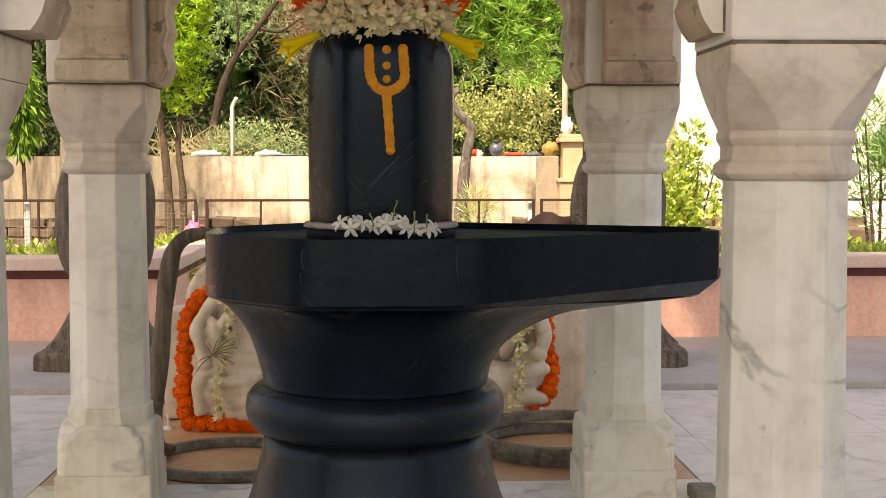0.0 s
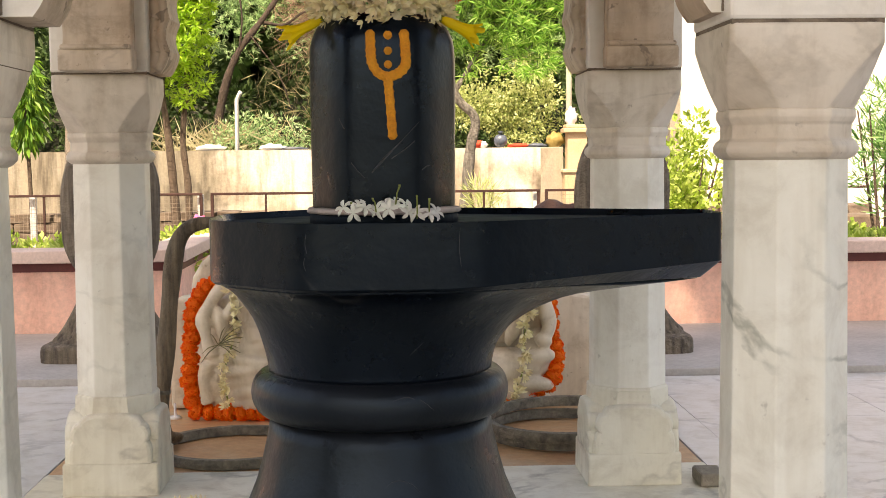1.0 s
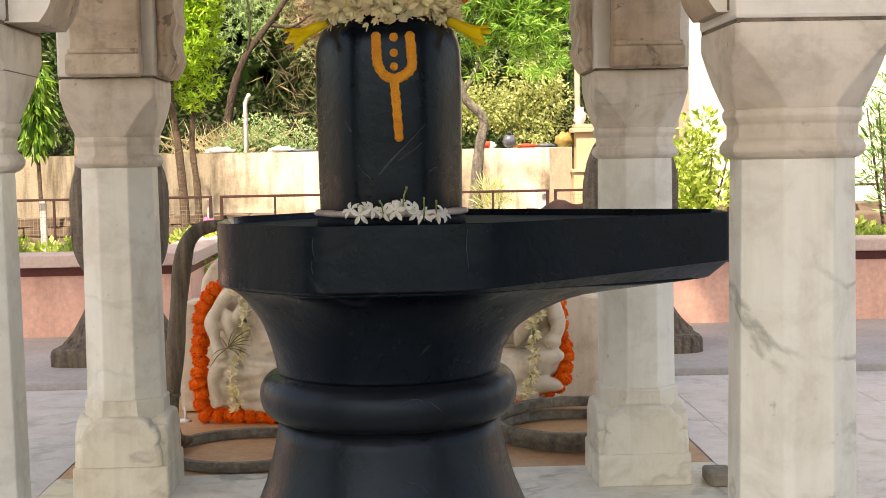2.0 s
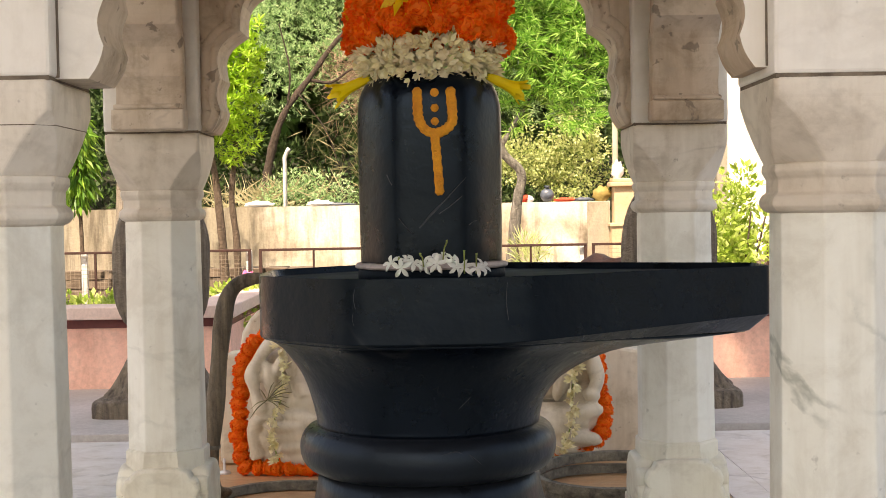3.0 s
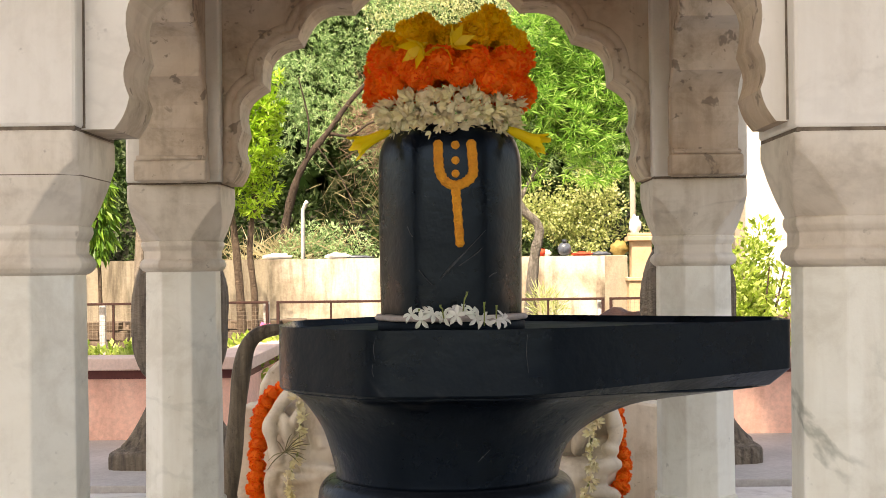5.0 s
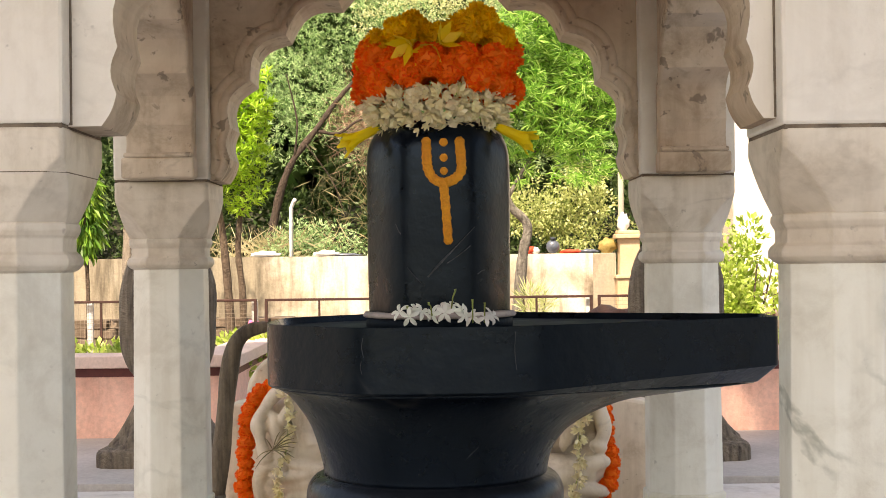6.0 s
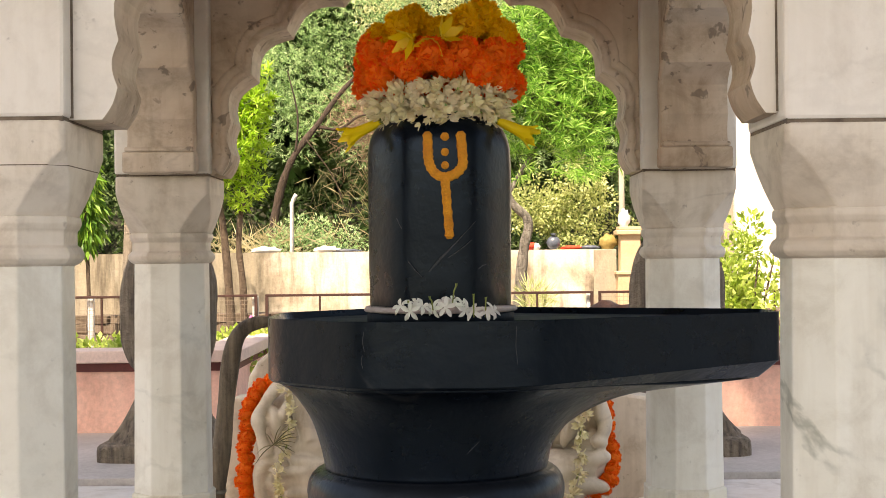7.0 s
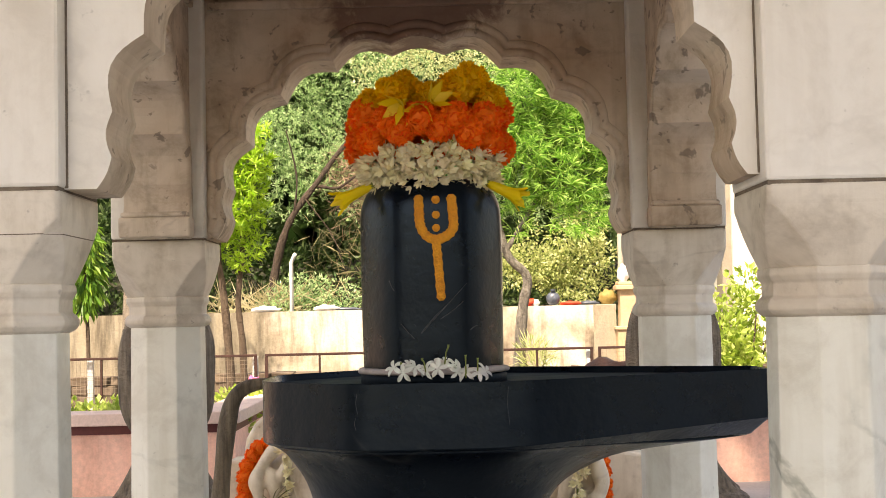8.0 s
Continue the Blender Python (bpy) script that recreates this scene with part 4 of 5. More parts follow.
def build_crown():
    """Flower garlands piled on the stone's top."""
    rng = random.Random(7)
    white = empty("white_garland", (CX, 0, 1.09))
    for row, (z, r, k, tip) in enumerate(((0.004, 0.122, 56, -0.75), (0.016, 0.130, 62, -0.4), (0.029, 0.135, 64, -0.2), (0.042, 0.137, 64, 0.0), (0.055, 0.137, 64, 0.1), (0.067, 0.135, 62, 0.3), (0.078, 0.131, 58, 0.4))):
        for i in range(k):
            a = 2 * math.pi * (i + rng.random() * 0.7) / k
            d = Vector((math.cos(a), math.sin(a), tip + rng.uniform(-0.8, 0.8)))
            d += Vector((rng.uniform(-0.8, 0.8), rng.uniform(-0.8, 0.8), 0))
            rr = r * rng.uniform(0.93, 1.04)
            child("flower", rng.choice(ME_TUBE), white, aim((rr * math.cos(a), rr * math.sin(a), z + rng.uniform(-0.008, 0.008)), d, rng.uniform(0.0092, 0.0140), rng.uniform(0, 6)))
    tagged(white, "thick ring of creamy white tuberose flowers", "garland")
    orange = empty("orange_garland", (CX, 0, 1.182))
    for z, r, k, s in ((0.0, 0.142, 13, 0.033), (0.046, 0.140, 12, 0.038), (0.05, 0.08, 7, 0.035)):
        for i in range(k):
            a = 2 * math.pi * (i + rng.uniform(-0.18, 0.18)) / k + z * 9
            sz = s * rng.uniform(0.86, 1.2)
            child("flower", rng.choice(ME_ORANGE), orange, aim((r * math.cos(a), r * math.sin(a), z + 0.006 + rng.uniform(-0.014, 0.012)), (math.cos(a), math.sin(a), rng.uniform(-0.1, 0.5)), sz, rng.uniform(0, 6)))
    tagged(orange, "garland of bright orange marigolds piled in two rows", "garland")
    yellow = empty("yellow_garland", (CX, 0, 1.241))
    spots = [(-0.135, -0.02, -0.005, 0.034), (-0.115, -0.07, 0.02, 0.034), (-0.075, -0.09, 0.038, 0.036), (-0.05, -0.05, 0.055, 0.038), (0.055, -0.09, 0.045, 0.04), (0.085, -0.05, 0.064, 0.043),
             (0.125, -0.05, 0.03, 0.037), (0.0, -0.06, 0.036, 0.034), (0.03, -0.02, 0.04, 0.034), (0.14, 0.03, 0.02, 0.035), (0.08, 0.05, 0.06, 0.038), (0.0, 0.09, 0.03, 0.036), (-0.08, 0.05, 0.035, 0.036), (-0.135, 0.05, 0.0, 0.032)]
    for x, y, z, r in spots:
        child("flower", rng.choice(ME_YELLOW), yellow, aim((x, y, z), (x, y - 0.05, 0.09), r, rng.uniform(0, 6)))
    tagged(yellow, "golden yellow marigold garland heaped over the top", "garland")
    for x, z, d, r in ((-0.052, 1.250, (-0.5, -0.6, -0.5), 0.035), (-0.012, 1.242, (-0.2, -0.7, -0.7), 0.034), (0.008, 1.252, (0.6, -0.7, 0.3), 0.034)):
        f = new("yellow_star_flower", rng.choice(ME_LEMON))
        f.matrix_world = aim((CX + x, -0.150, z), d, r, x * 30)
        tagged(f, "pointed lemon yellow star flower tucked in the garland", "flower", "star flowers")


def build_trumpet(sx):
    f = empty("trumpet_flower")
    a, b = Vector((CX + sx * 0.112, -0.05, 1.100)), Vector((CX + sx * 0.186, -0.08, 1.062))
    bm = bmesh.new()
    rings = []
    ax = (b - a).normalized()
    u = ax.cross(Vector((0, 0, 1))).normalized()
    v = u.cross(ax)
    for s in range(13):
        t = s / 12
        r = 0.005 + 0.008 * t + 0.010 * t ** 3 + 0.002 * math.sin(6 * t)
        ring = []
        for q in range(40):
            an = 2 * math.pi * q / 40
            lobe = 1 + (0.16 * (t ** 4)) * math.cos(5 * an) + 0.07 * t * math.cos(10 * an + 0.6) + 0.08 * t * noise.noise((4 * math.cos(an), 4 * math.sin(an), 3 * t + sx))
            push = (0.007 * t ** 6) * (math.cos(5 * an) + 0.5 * math.cos(11 * an + 1))
            ring.append(a.lerp(b, t) + (u * math.cos(an) + v * math.sin(an)) * r * lobe + ax * push)
        rings.append(ring)
    loft(bm, rings, cap=False)
    part("petals", bm, P_LEMON, f, "", True)
    bm = bmesh.new()
    tube(bm, [a - ax * 0.03, a, a + ax * 0.012, a + ax * 0.022], [0.003, 0.0058, 0.0078, 0.0072], 10)
    part("stalk", bm, P_STEM, f, "pale green stalk", True)
    tagged(f, "yellow trumpet flower stuck under the white garland", "flower", "trumpet flowers")


def build_offering():
    """White blossoms on the plate's rim before the stone: each with its open flowers and green stalks."""
    heaps = (((-0.052, -0.235), ((-0.022, 0.006, 0.020, (-0.5, -0.6, 0.5)), (-0.004, -0.012, 0.012, (-0.1, -1, 0.0)), (0.018, 0.0, 0.020, (0.5, -0.6, 0.6)), (0.004, 0.008, 0.026, (0.1, -0.5, 0.8))), ((-0.006, 0.022, 0.035, -0.002),)),
             ((0.016, -0.235), ((-0.028, 0.002, 0.016, (-0.6, -0.7, 0.1)), (-0.006, -0.008, 0.018, (-0.1, -0.95, 0.2)), (0.006, 0.006, 0.030, (0.0, -0.6, 0.8)), (0.024, 0.0, 0.022, (0.6, -0.6, 0.4)), (0.030, -0.004, 0.012, (0.5, -0.8, -0.1)), (-0.012, 0.006, 0.028, (-0.4, -0.5, 0.7))), ((0.006, 0.036, 0.066, 0.008), (-0.030, 0.026, 0.042, -0.006))),
             ((0.076, -0.235), ((-0.014, 0.0, 0.010, (-0.3, -0.7, 0.5)), (0.010, -0.006, 0.008, (0.2, -0.7, 0.7)), (0.022, 0.004, 0.010, (0.7, -0.5, 0.5))), ((-0.014, 0.012, 0.046, 0.0), (0.008, 0.012, 0.040, 0.001))))
    rng = random.Random(3)
    for (x, y), flowers, stalks in heaps:
        o = empty("white_blossom", (CX + x, y, 0.708))
        for fx, fy, fz, d in flowers:
            child("flower", rng.choice(ME_JASMINE), o, aim((fx, fy, fz + 0.003), d, rng.uniform(0.0175, 0.021), rng.uniform(0, 6)))
        for sx, z0, z1, lean in stalks:
            bm = bmesh.new()
            tube(bm, [(sx, -0.004, z0 - 0.01), (sx + lean * 0.4, -0.004, (z0 + z1) / 2), (sx + lean, -0.003, z1 - 0.004), (sx + lean, -0.003, z1)], [0.0014, 0.0014, 0.0019, 0.0024], 7)
            part("stalk", bm, P_STEM, o, "pale green stalk", True)
        tagged(o, "fresh white jasmine blossoms lying on the black plate", "flower", "offered blossoms")


build_crown()
build_trumpet(-1)
build_trumpet(1)
build_offering()


# ---- behind the pavilion ----
def build_stele():
    bm = bmesh.new()
    pts = [(0.76, 0.0), (0.76, 0.35), (0.66, 0.365), (0.62, 0.37)]
    for s in range(19):
        a = math.pi * s / 18
        pts.append((0.62 * math.cos(a), 0.37 + 0.27 * math.sin(a) ** 0.8))
    pts += [(-0.62, 0.37), (-0.66, 0.365), (-0.69, 0.35), (-0.69, 0.0)]
    clean = []
    for p in pts:
        if not clean or (abs(p[0] - clean[-1][0]) + abs(p[1] - clean[-1][1])) > 1e-4:
            clean.append(p)
    loft(bm, [[(x, 1.66, z) for x, z in clean], [(x, 1.80, z) for x, z in clean]])
    tagged(part("marble_stele", bm, M_STATUE, None, "", False, 0.012), "round-topped white marble back slab standing on the brown floor", "slab")
    # seated figure, one plain shape
    bm = bmesh.new()
    for c, r, rot in (((0, 1.55, 0.26), (0.22, 0.11, 0.22), 0), ((-0.30, 1.53, 0.12), (0.24, 0.10, 0.075), 0.1), ((0.32, 1.53, 0.13), (0.24, 0.10, 0.075), -0.1),
                      ((-0.47, 1.55, 0.15), (0.075, 0.08, 0.085), 0), ((0.50, 1.55, 0.165), (0.07, 0.08, 0.07), 0), ((-0.47, 1.57, 0.26), (0.045, 0.06, 0.10), 0),
                      ((-0.485, 1.57, 0.335), (0.05, 0.05, 0.05), 0), ((-0.45, 1.58, 0.385), (0.035, 0.05, 0.09), 0.5), ((-0.36, 1.58, 0.37), (0.10, 0.08, 0.13), 0), ((0.52, 1.55, 0.225), (0.045, 0.05, 0.04), 0.3),
                      ((0.51, 1.58, 0.33), (0.045, 0.05, 0.10), -0.2), ((0.40, 1.58, 0.35), (0.10, 0.08, 0.14), 0), ((-0.37, 1.54, 0.24), (0.09, 0.08, 0.06), -0.5), ((0, 1.58, 0.48), (0.13, 0.1, 0.12), 0),
                      ((-0.50, 1.56, 0.06), (0.05, 0.09, 0.07), 0.4), ((0.42, 1.54, 0.07), (0.12, 0.1, 0.06), 0), ((-0.38, 1.54, 0.05), (0.12, 0.1, 0.05), 0), ((0, 1.62, 0.03), (0.56, 0.10, 0.035), 0),
                      ((-0.50, 1.50, 0.30), (0.024, 0.03, 0.06), -0.2), ((-0.455, 1.50, 0.36), (0.022, 0.03, 0.07), 0.6), ((-0.49, 1.49, 0.19), (0.026, 0.03, 0.05), 0.1), ((-0.515, 1.49, 0.11), (0.022, 0.03, 0.055), -0.5),
                      ((-0.38, 1.47, 0.175), (0.085, 0.03, 0.022), 0.25), ((-0.37, 1.47, 0.09), (0.10, 0.03, 0.026), -0.1), ((-0.41, 1.49, 0.30), (0.03, 0.03, 0.09), -0.3), ((0.525, 1.48, 0.235), (0.03, 0.03, 0.022), 0.3),
                      ((0.50, 1.47, 0.18), (0.065, 0.03, 0.028), -0.2), ((0.47, 1.47, 0.10), (0.09, 0.03, 0.03), 0.1), ((0.53, 1.50, 0.34), (0.022, 0.03, 0.08), -0.1), ((0.44, 1.49, 0.30), (0.025, 0.03, 0.09), 0.35)):
        ball(bm, c, r, 20, 0.06, Matrix.Rotation(rot, 3, "Y"))
    for pts, r in (([(-0.49, 1.53, 0.425), (-0.53, 1.50, 0.375), (-0.558, 1.49, 0.325), (-0.552, 1.485, 0.29), (-0.543, 1.48, 0.25), (-0.525, 1.47, 0.20)], 0.021),
                   ([(-0.535, 1.48, 0.18), (-0.553, 1.48, 0.125), (-0.54, 1.48, 0.05)], 0.025), ([(-0.53, 1.47, 0.20), (-0.50, 1.465, 0.175), (-0.48, 1.465, 0.17)], 0.013),
                   ([(-0.51, 1.47, 0.15), (-0.42, 1.455, 0.155), (-0.33, 1.45, 0.175)], 0.017), ([(-0.42, 1.50, 0.38), (-0.40, 1.485, 0.31), (-0.385, 1.48, 0.25)], 0.026),
                   ([(0.50, 1.53, 0.42), (0.535, 1.50, 0.36), (0.55, 1.49, 0.30), (0.53, 1.48, 0.24)], 0.02), ([(0.51, 1.47, 0.15), (0.42, 1.455, 0.15), (0.33, 1.45, 0.17)], 0.017)):
        cur = smooth_curve(pts, 5)
        tube(bm, cur, [r * (1 + 0.15 * math.sin(0.55 * k + 1)) for k in range(len(cur))], 10)
    st = part("seated_statue", bm, M_STATUE, None, "", True)
    rm = st.modifiers.new("remesh", "REMESH")
    rm.mode, rm.voxel_size, rm.use_smooth_shade = "VOXEL", 0.006, True
    sm = st.modifiers.new("smooth", "SMOOTH")
    sm.iterations = 2
    tagged(st, "seated white marble statue in front of its slab", "statue")
    # marigold garland round the statue
    rng = random.Random(11)
    g = empty("marigold_garland")
    path = smooth_curve([(-0.52, 1.54, 0.43), (-0.565, 1.53, 0.40), (-0.59, 1.52, 0.34), (-0.60, 1.51, 0.22), (-0.60, 1.50, 0.10), (-0.585, 1.49, 0.03), (-0.52, 1.48, 0.022), (-0.3, 1.46, 0.022), (0, 1.44, 0.022), (0.3, 1.46, 0.04), (0.48, 1.48, 0.075),
                         (0.553, 1.49, 0.10), (0.566, 1.51, 0.16), (0.557, 1.52, 0.25), (0.547, 1.53, 0.34), (0.53, 1.55, 0.40)], 30)
    last = None
    for k, q in enumerate(path[:-1]):
        if last is None or (q - last).length > 0.0325:
            last = q
            r = rng.uniform(0.029, 0.034)
            along = (path[k + 1] - q).normalized() + Vector((rng.uniform(-0.2, 0.2), rng.uniform(-0.25, 0.1), rng.uniform(-0.2, 0.2)))
            m = aim(q + Vector((rng.uniform(-0.005, 0.005), 0, max(0.0, r - 0.02 - q.z))), along, r, rng.uniform(0, 6))
            child("flower", rng.choice(ME_SMALL), g, m @ Matrix.Diagonal((1, 1, rng.uniform(0.78, 0.95), 1)))
    bm = bmesh.new()
    tube(bm, path[::8], [0.003] * len(path[::8]), 5)
    part("string", bm, P_STEM, g, "dry green string")
    tagged(g, "long garland of orange marigolds draped round the statue", "garland")
    for pts, nm in (([(-0.46, 1.49, 0.44), (-0.455, 1.47, 0.36), (-0.46, 1.45, 0.25), (-0.49, 1.44, 0.14), (-0.47, 1.43, 0.05)], 1), ([(0.47, 1.49, 0.40), (0.475, 1.47, 0.33), (0.46, 1.45, 0.25), (0.455, 1.44, 0.15), (0.42, 1.43, 0.06)], 2)):
        w = empty("blossom_string")
        cur = smooth_curve(pts, 8)
        for k, q in enumerate(cur):
            for _ in range(2 if k % 3 == 0 else 1):
                child("flower", rng.choice(ME_TUBE), w, aim(q + Vector((rng.uniform(-0.014, 0.014), -0.012, rng.uniform(-0.006, 0.006))), (rng.uniform(-1, 1), -0.8, rng.uniform(-0.8, 0.6)), rng.uniform(0.010, 0.016), rng.uniform(0, 6)))
        bm = bmesh.new()
        tube(bm, cur, [0.0025] * len(cur), 5)
        part("string", bm, P_STEM, w)
        tagged(w, "hanging string of cream blossoms on the statue", "garland", "blossom strings")
    bm = bmesh.new()
    for k, (deg, ln) in enumerate(((70, 0.07), (56, 0.085), (44, 0.09), (33, 0.08), (22, 0.085), (12, 0.07), (0, 0.06), (-14, 0.07), (-30, 0.05), (118, 0.05), (200, 0.055), (222, 0.075))):
        a = radians(deg)
        b0 = Vector((-0.50, 1.42, 0.245))
        d = Vector((math.cos(a), 0, math.sin(a))) * ln
        tube(bm, smooth_curve([b0, b0 + d * 0.55 + Vector((0, -0.014, 0.004)), b0 + d + Vector((0, -0.004, -0.008))], 3), [0.0008, 0.0013, 0.0016, 0.0016, 0.0013, 0.0009, 0.0006] + [0.0006] * 9, 6, 0.35)
    tagged(part("leaf_sheaf", bm, L_DRY, None, "", True), "small bundle of thin dry grass blades tied to the statue", "leaves")


def build_cobra():
    c = empty("metal_serpent")
    pts = smooth_curve([(-0.58, 1.10, 0.02), (-0.605, 1.04, 0.05), (-0.606, 1.0, 0.14), (-0.592, 1.0, 0.28), (-0.578, 1.0, 0.42), (-0.565, 1.0, 0.53), (-0.548, 1.0, 0.60), (-0.512, 1.0, 0.638), (-0.45, 1.0, 0.65), (-0.38, 1.0, 0.648)], 6)
    k = len(pts)
    bm = bmesh.new()
    tube(bm, pts, [0.017 + 0.008 * math.sin(math.pi * min(1, 1.15 * i / k)) - (0.012 * max(0, i / k - 0.8) / 0.2) for i in range(k)], 12, 0.55, 0.25)
    body = part("body", bm, M_BRASS, c, "", True)
    bm = bmesh.new()
    box(bm, -0.627, -0.581, 0.982, 1.018, 0.168, 0.18)
    part("band", bm, M_IRON, body, "dark joint band", bevel=0.003)
    tagged(c, "upright brown brass serpent with head bent over", "serpent")


def hoop(cx, cy, cz, r, tilt, h=0.028, name="iron_hoop"):
    prof = [(r - 0.012, 0.0), (r + 0.010, 0.0), (r + 0.012, h * 0.5), (r + 0.010, h), (r - 0.010, h), (r - 0.012, h * 0.5)]
    bm = bmesh.new()
    rings = []
    for s in range(72):
        a = 2 * math.pi * s / 72
        rings.append([(q * math.cos(a), q * math.sin(a), z) for q, z in prof])
    loft(bm, rings + [rings[0]], cap=False)
    bmesh.ops.remove_doubles(bm, verts=bm.verts, dist=1e-5)
    ob = part(name, bm, M_IRON, None, "", False, 0.002)
    ob.matrix_world = pose(cx, cy, cz, tilt[0], tilt[1], 0)
    return ob


def build_hooded(x, sx):
    """Carved hooded serpent stone, wide foot, narrow waist, broad hood."""
    prof = [(0.278, 0.024), (0.278, 0.03), (0.276, 0.08), (0.25, 0.098), (0.205, 0.14), (0.165, 0.2), (0.13, 0.27), (0.108, 0.325), (0.106, 0.35), (0.155, 0.40), (0.192, 0.5), (0.196, 0.62), (0.188, 0.75), (0.15, 0.86), (0.09, 0.93), (0.02, 0.95)]
    pr = [tuple(v)[:2] for v in smooth_curve([(a, b, 0) for a, b in prof], 3)]
    bm = bmesh.new()
    rings = []
    for r, z in pr:
        ring = []
        for s in range(48):
            a = 2 * math.pi * s / 48
            fold = 1 + 0.075 * math.cos(11 * a + 5 * z + 1.5 * math.sin(3 * a)) * (1 if 0.10 < z < 0.33 else 0.2) + 0.03 * noise.noise((3 * math.cos(a), 3 * math.sin(a), 6 * z))
            if z < 0.095:
                fold = (1 + 0.02 * noise.noise((5 * math.cos(a), 5 * math.sin(a), 9 * z))) * (abs(math.cos(a)) ** 5 + abs(math.sin(a)) ** 5) ** -0.2
            ring.append((r * fold * math.cos(a), (0.55 if z < 0.35 else 0.35) * r * fold * math.sin(a), z))
        rings.append(ring)
    loft(bm, rings)
    ob = part("hooded_statue", bm, M_DARKSTONE, None, "", True)
    ob.matrix_world = pose(x, 2.66, 0)
    tagged(ob, "dark carved stone hooded serpent statue with flared foot", "statue", "hooded statues")


build_stele()
build_cobra()
rng_fall = random.Random(9)
for fx, fy, fz in ((-0.47, 0.40, 0.006), (-0.44, 0.45, 0.006), (-0.42, 0.42, 0.006), (0.24, 1.0, 0.003), (0.86, 0.30, 0.006)):
    fb = new("fallen_blossom", rng_fall.choice(ME_TUBE))
    fb.matrix_world = aim((fx, fy, fz), (rng_fall.uniform(-0.4, 0.4), rng_fall.uniform(-0.6, 0.2), 1), 0.014, rng_fall.uniform(0, 6))
    tagged(fb, "wilted white blossom fallen on the floor", "flower", "fallen blossoms")
bm = bmesh.new()
tube(bm, [(-0.655, 1.52, -0.004), (-0.655, 1.52, 0.004), (-0.655, 1.52, 0.006), (-0.655, 1.52, 0.045)], [0.022, 0.018, 0.005, 0.004], 10)
tagged(part("candle_stub", bm, M_WHITECLOTH, None, "", True), "small white candle stub on the brown floor", "candle")
tagged(hoop(-0.40, 1.02, -0.002, 0.225, (0, 0)), "flat dark iron hoop lying on the brown floor", "hoop", "iron hoops")
tagged(hoop(0.555, 1.17, 0.0, 0.235, (0, 0)), "flat dark iron hoop lying on the brown floor", "hoop", "iron hoops")
tagged(hoop(0.56, 1.15, 0.034, 0.245, (1.5, -1), 0.03), "iron hoop leaning up on another hoop", "hoop", "iron hoops")
bm = lathe([tuple(v)[:2] for v in smooth_curve([(0.15, 0.3, 0), (0.15, 0.34, 0)] + [(0.15 - 0.011 * k + (0.007 if k % 2 else -0.004), 0.36 + 0.027 * k, 0) for k in range(10)] + [(0.03, 0.64, 0)], 3)], 36, 0, 0, 0.08, 0.8)
ribbed = part("ribbed_stone", bm, M_REDSTONE, None, "", True)
ribbed.matrix_world = pose(-2.22, 4.4, 0)
tagged(ribbed, "small ribbed brown stone cone standing in the planter", "stone")
build_hooded(-1.08, 1)
build_hooded(0.99, -1)
bm = bmesh.new()
ball(bm, (0.73, 2.75, 0.33), (0.18, 0.2, 0.31), 24, 0.16)
tagged(part("brown_statue", bm, M_REDSTONE, None, "", True), "rounded reddish brown stone statue behind the plate", "statue")
bm = bmesh.new()
box(bm, 0.80, 0.865, 0.50, 0.60, 0.0, 0.034)
tagged(part("stone_block", bm, M_IRONSTONE, None, "", False, 0.006), "small dark stone block by the pillar foot", "block")


# ---- garden ----
def build_fence():
    f = empty("garden_fence")
    zr = 0.42
    spans = ((-9.0, -4.75), (-4.72, -2.165), (-2.07, 1.84), (1.9, 9.0))
    for i, (a, b) in enumerate(spans):
        part("rail", boxes((a, b, 12.98, 13.02, zr - 0.03, zr)), M_RUSTRAIL, f, "", False, 0.006)
        part("post", boxes((a, a + 0.035, 12.98, 13.02, -0.65, zr - 0.03)), M_RUSTRAIL, f)
        part("post", boxes((b - 0.035, b, 12.98, 13.02, -0.65, zr - 0.03)), M_RUSTRAIL, f)
    for x in (-6.2, -5.3, -4.02, -3.4, -1.42, -0.75, -0.1, 0.55, 1.17, 2.6, 3.3, 4.0, 4.7, 5.4):
        part("post", boxes((x - 0.012, x + 0.012, 12.985, 13.015, -0.65, zr - 0.03)), M_RUSTRAIL, f)
    tagged(f, "maroon painted iron garden fence with thin posts", "fence")
    for x in (-4.17, -2.2, 1.80):
        w = part("white_post", boxes((x - 0.035, x + 0.035, 13.05, 13.12, -0.65, zr - 0.02)), M_WHITEPOST, None, "", False, 0.008)
        tagged(w, "peeling white painted fence post", "post", "white posts")
    for a, b in ((-4.72, -2.2), (1.9, 4.6), (-9, -4.75)):
        bm = bmesh.new()
        x = a
        while x < b:
            box(bm, x - 0.0018, x + 0.0018, 13.0, 13.004, -0.55, zr - 0.03)
            x += 0.05
        z = -0.55
        while z < zr - 0.03:
            box(bm, a, b, 13.004, 13.008, z - 0.0018, z + 0.0018)
            z += 0.05
        tagged(part("wire_mesh", bm, M_WIRE), "square wire mesh panel hung on the fence", "wire mesh", kind="stuff")


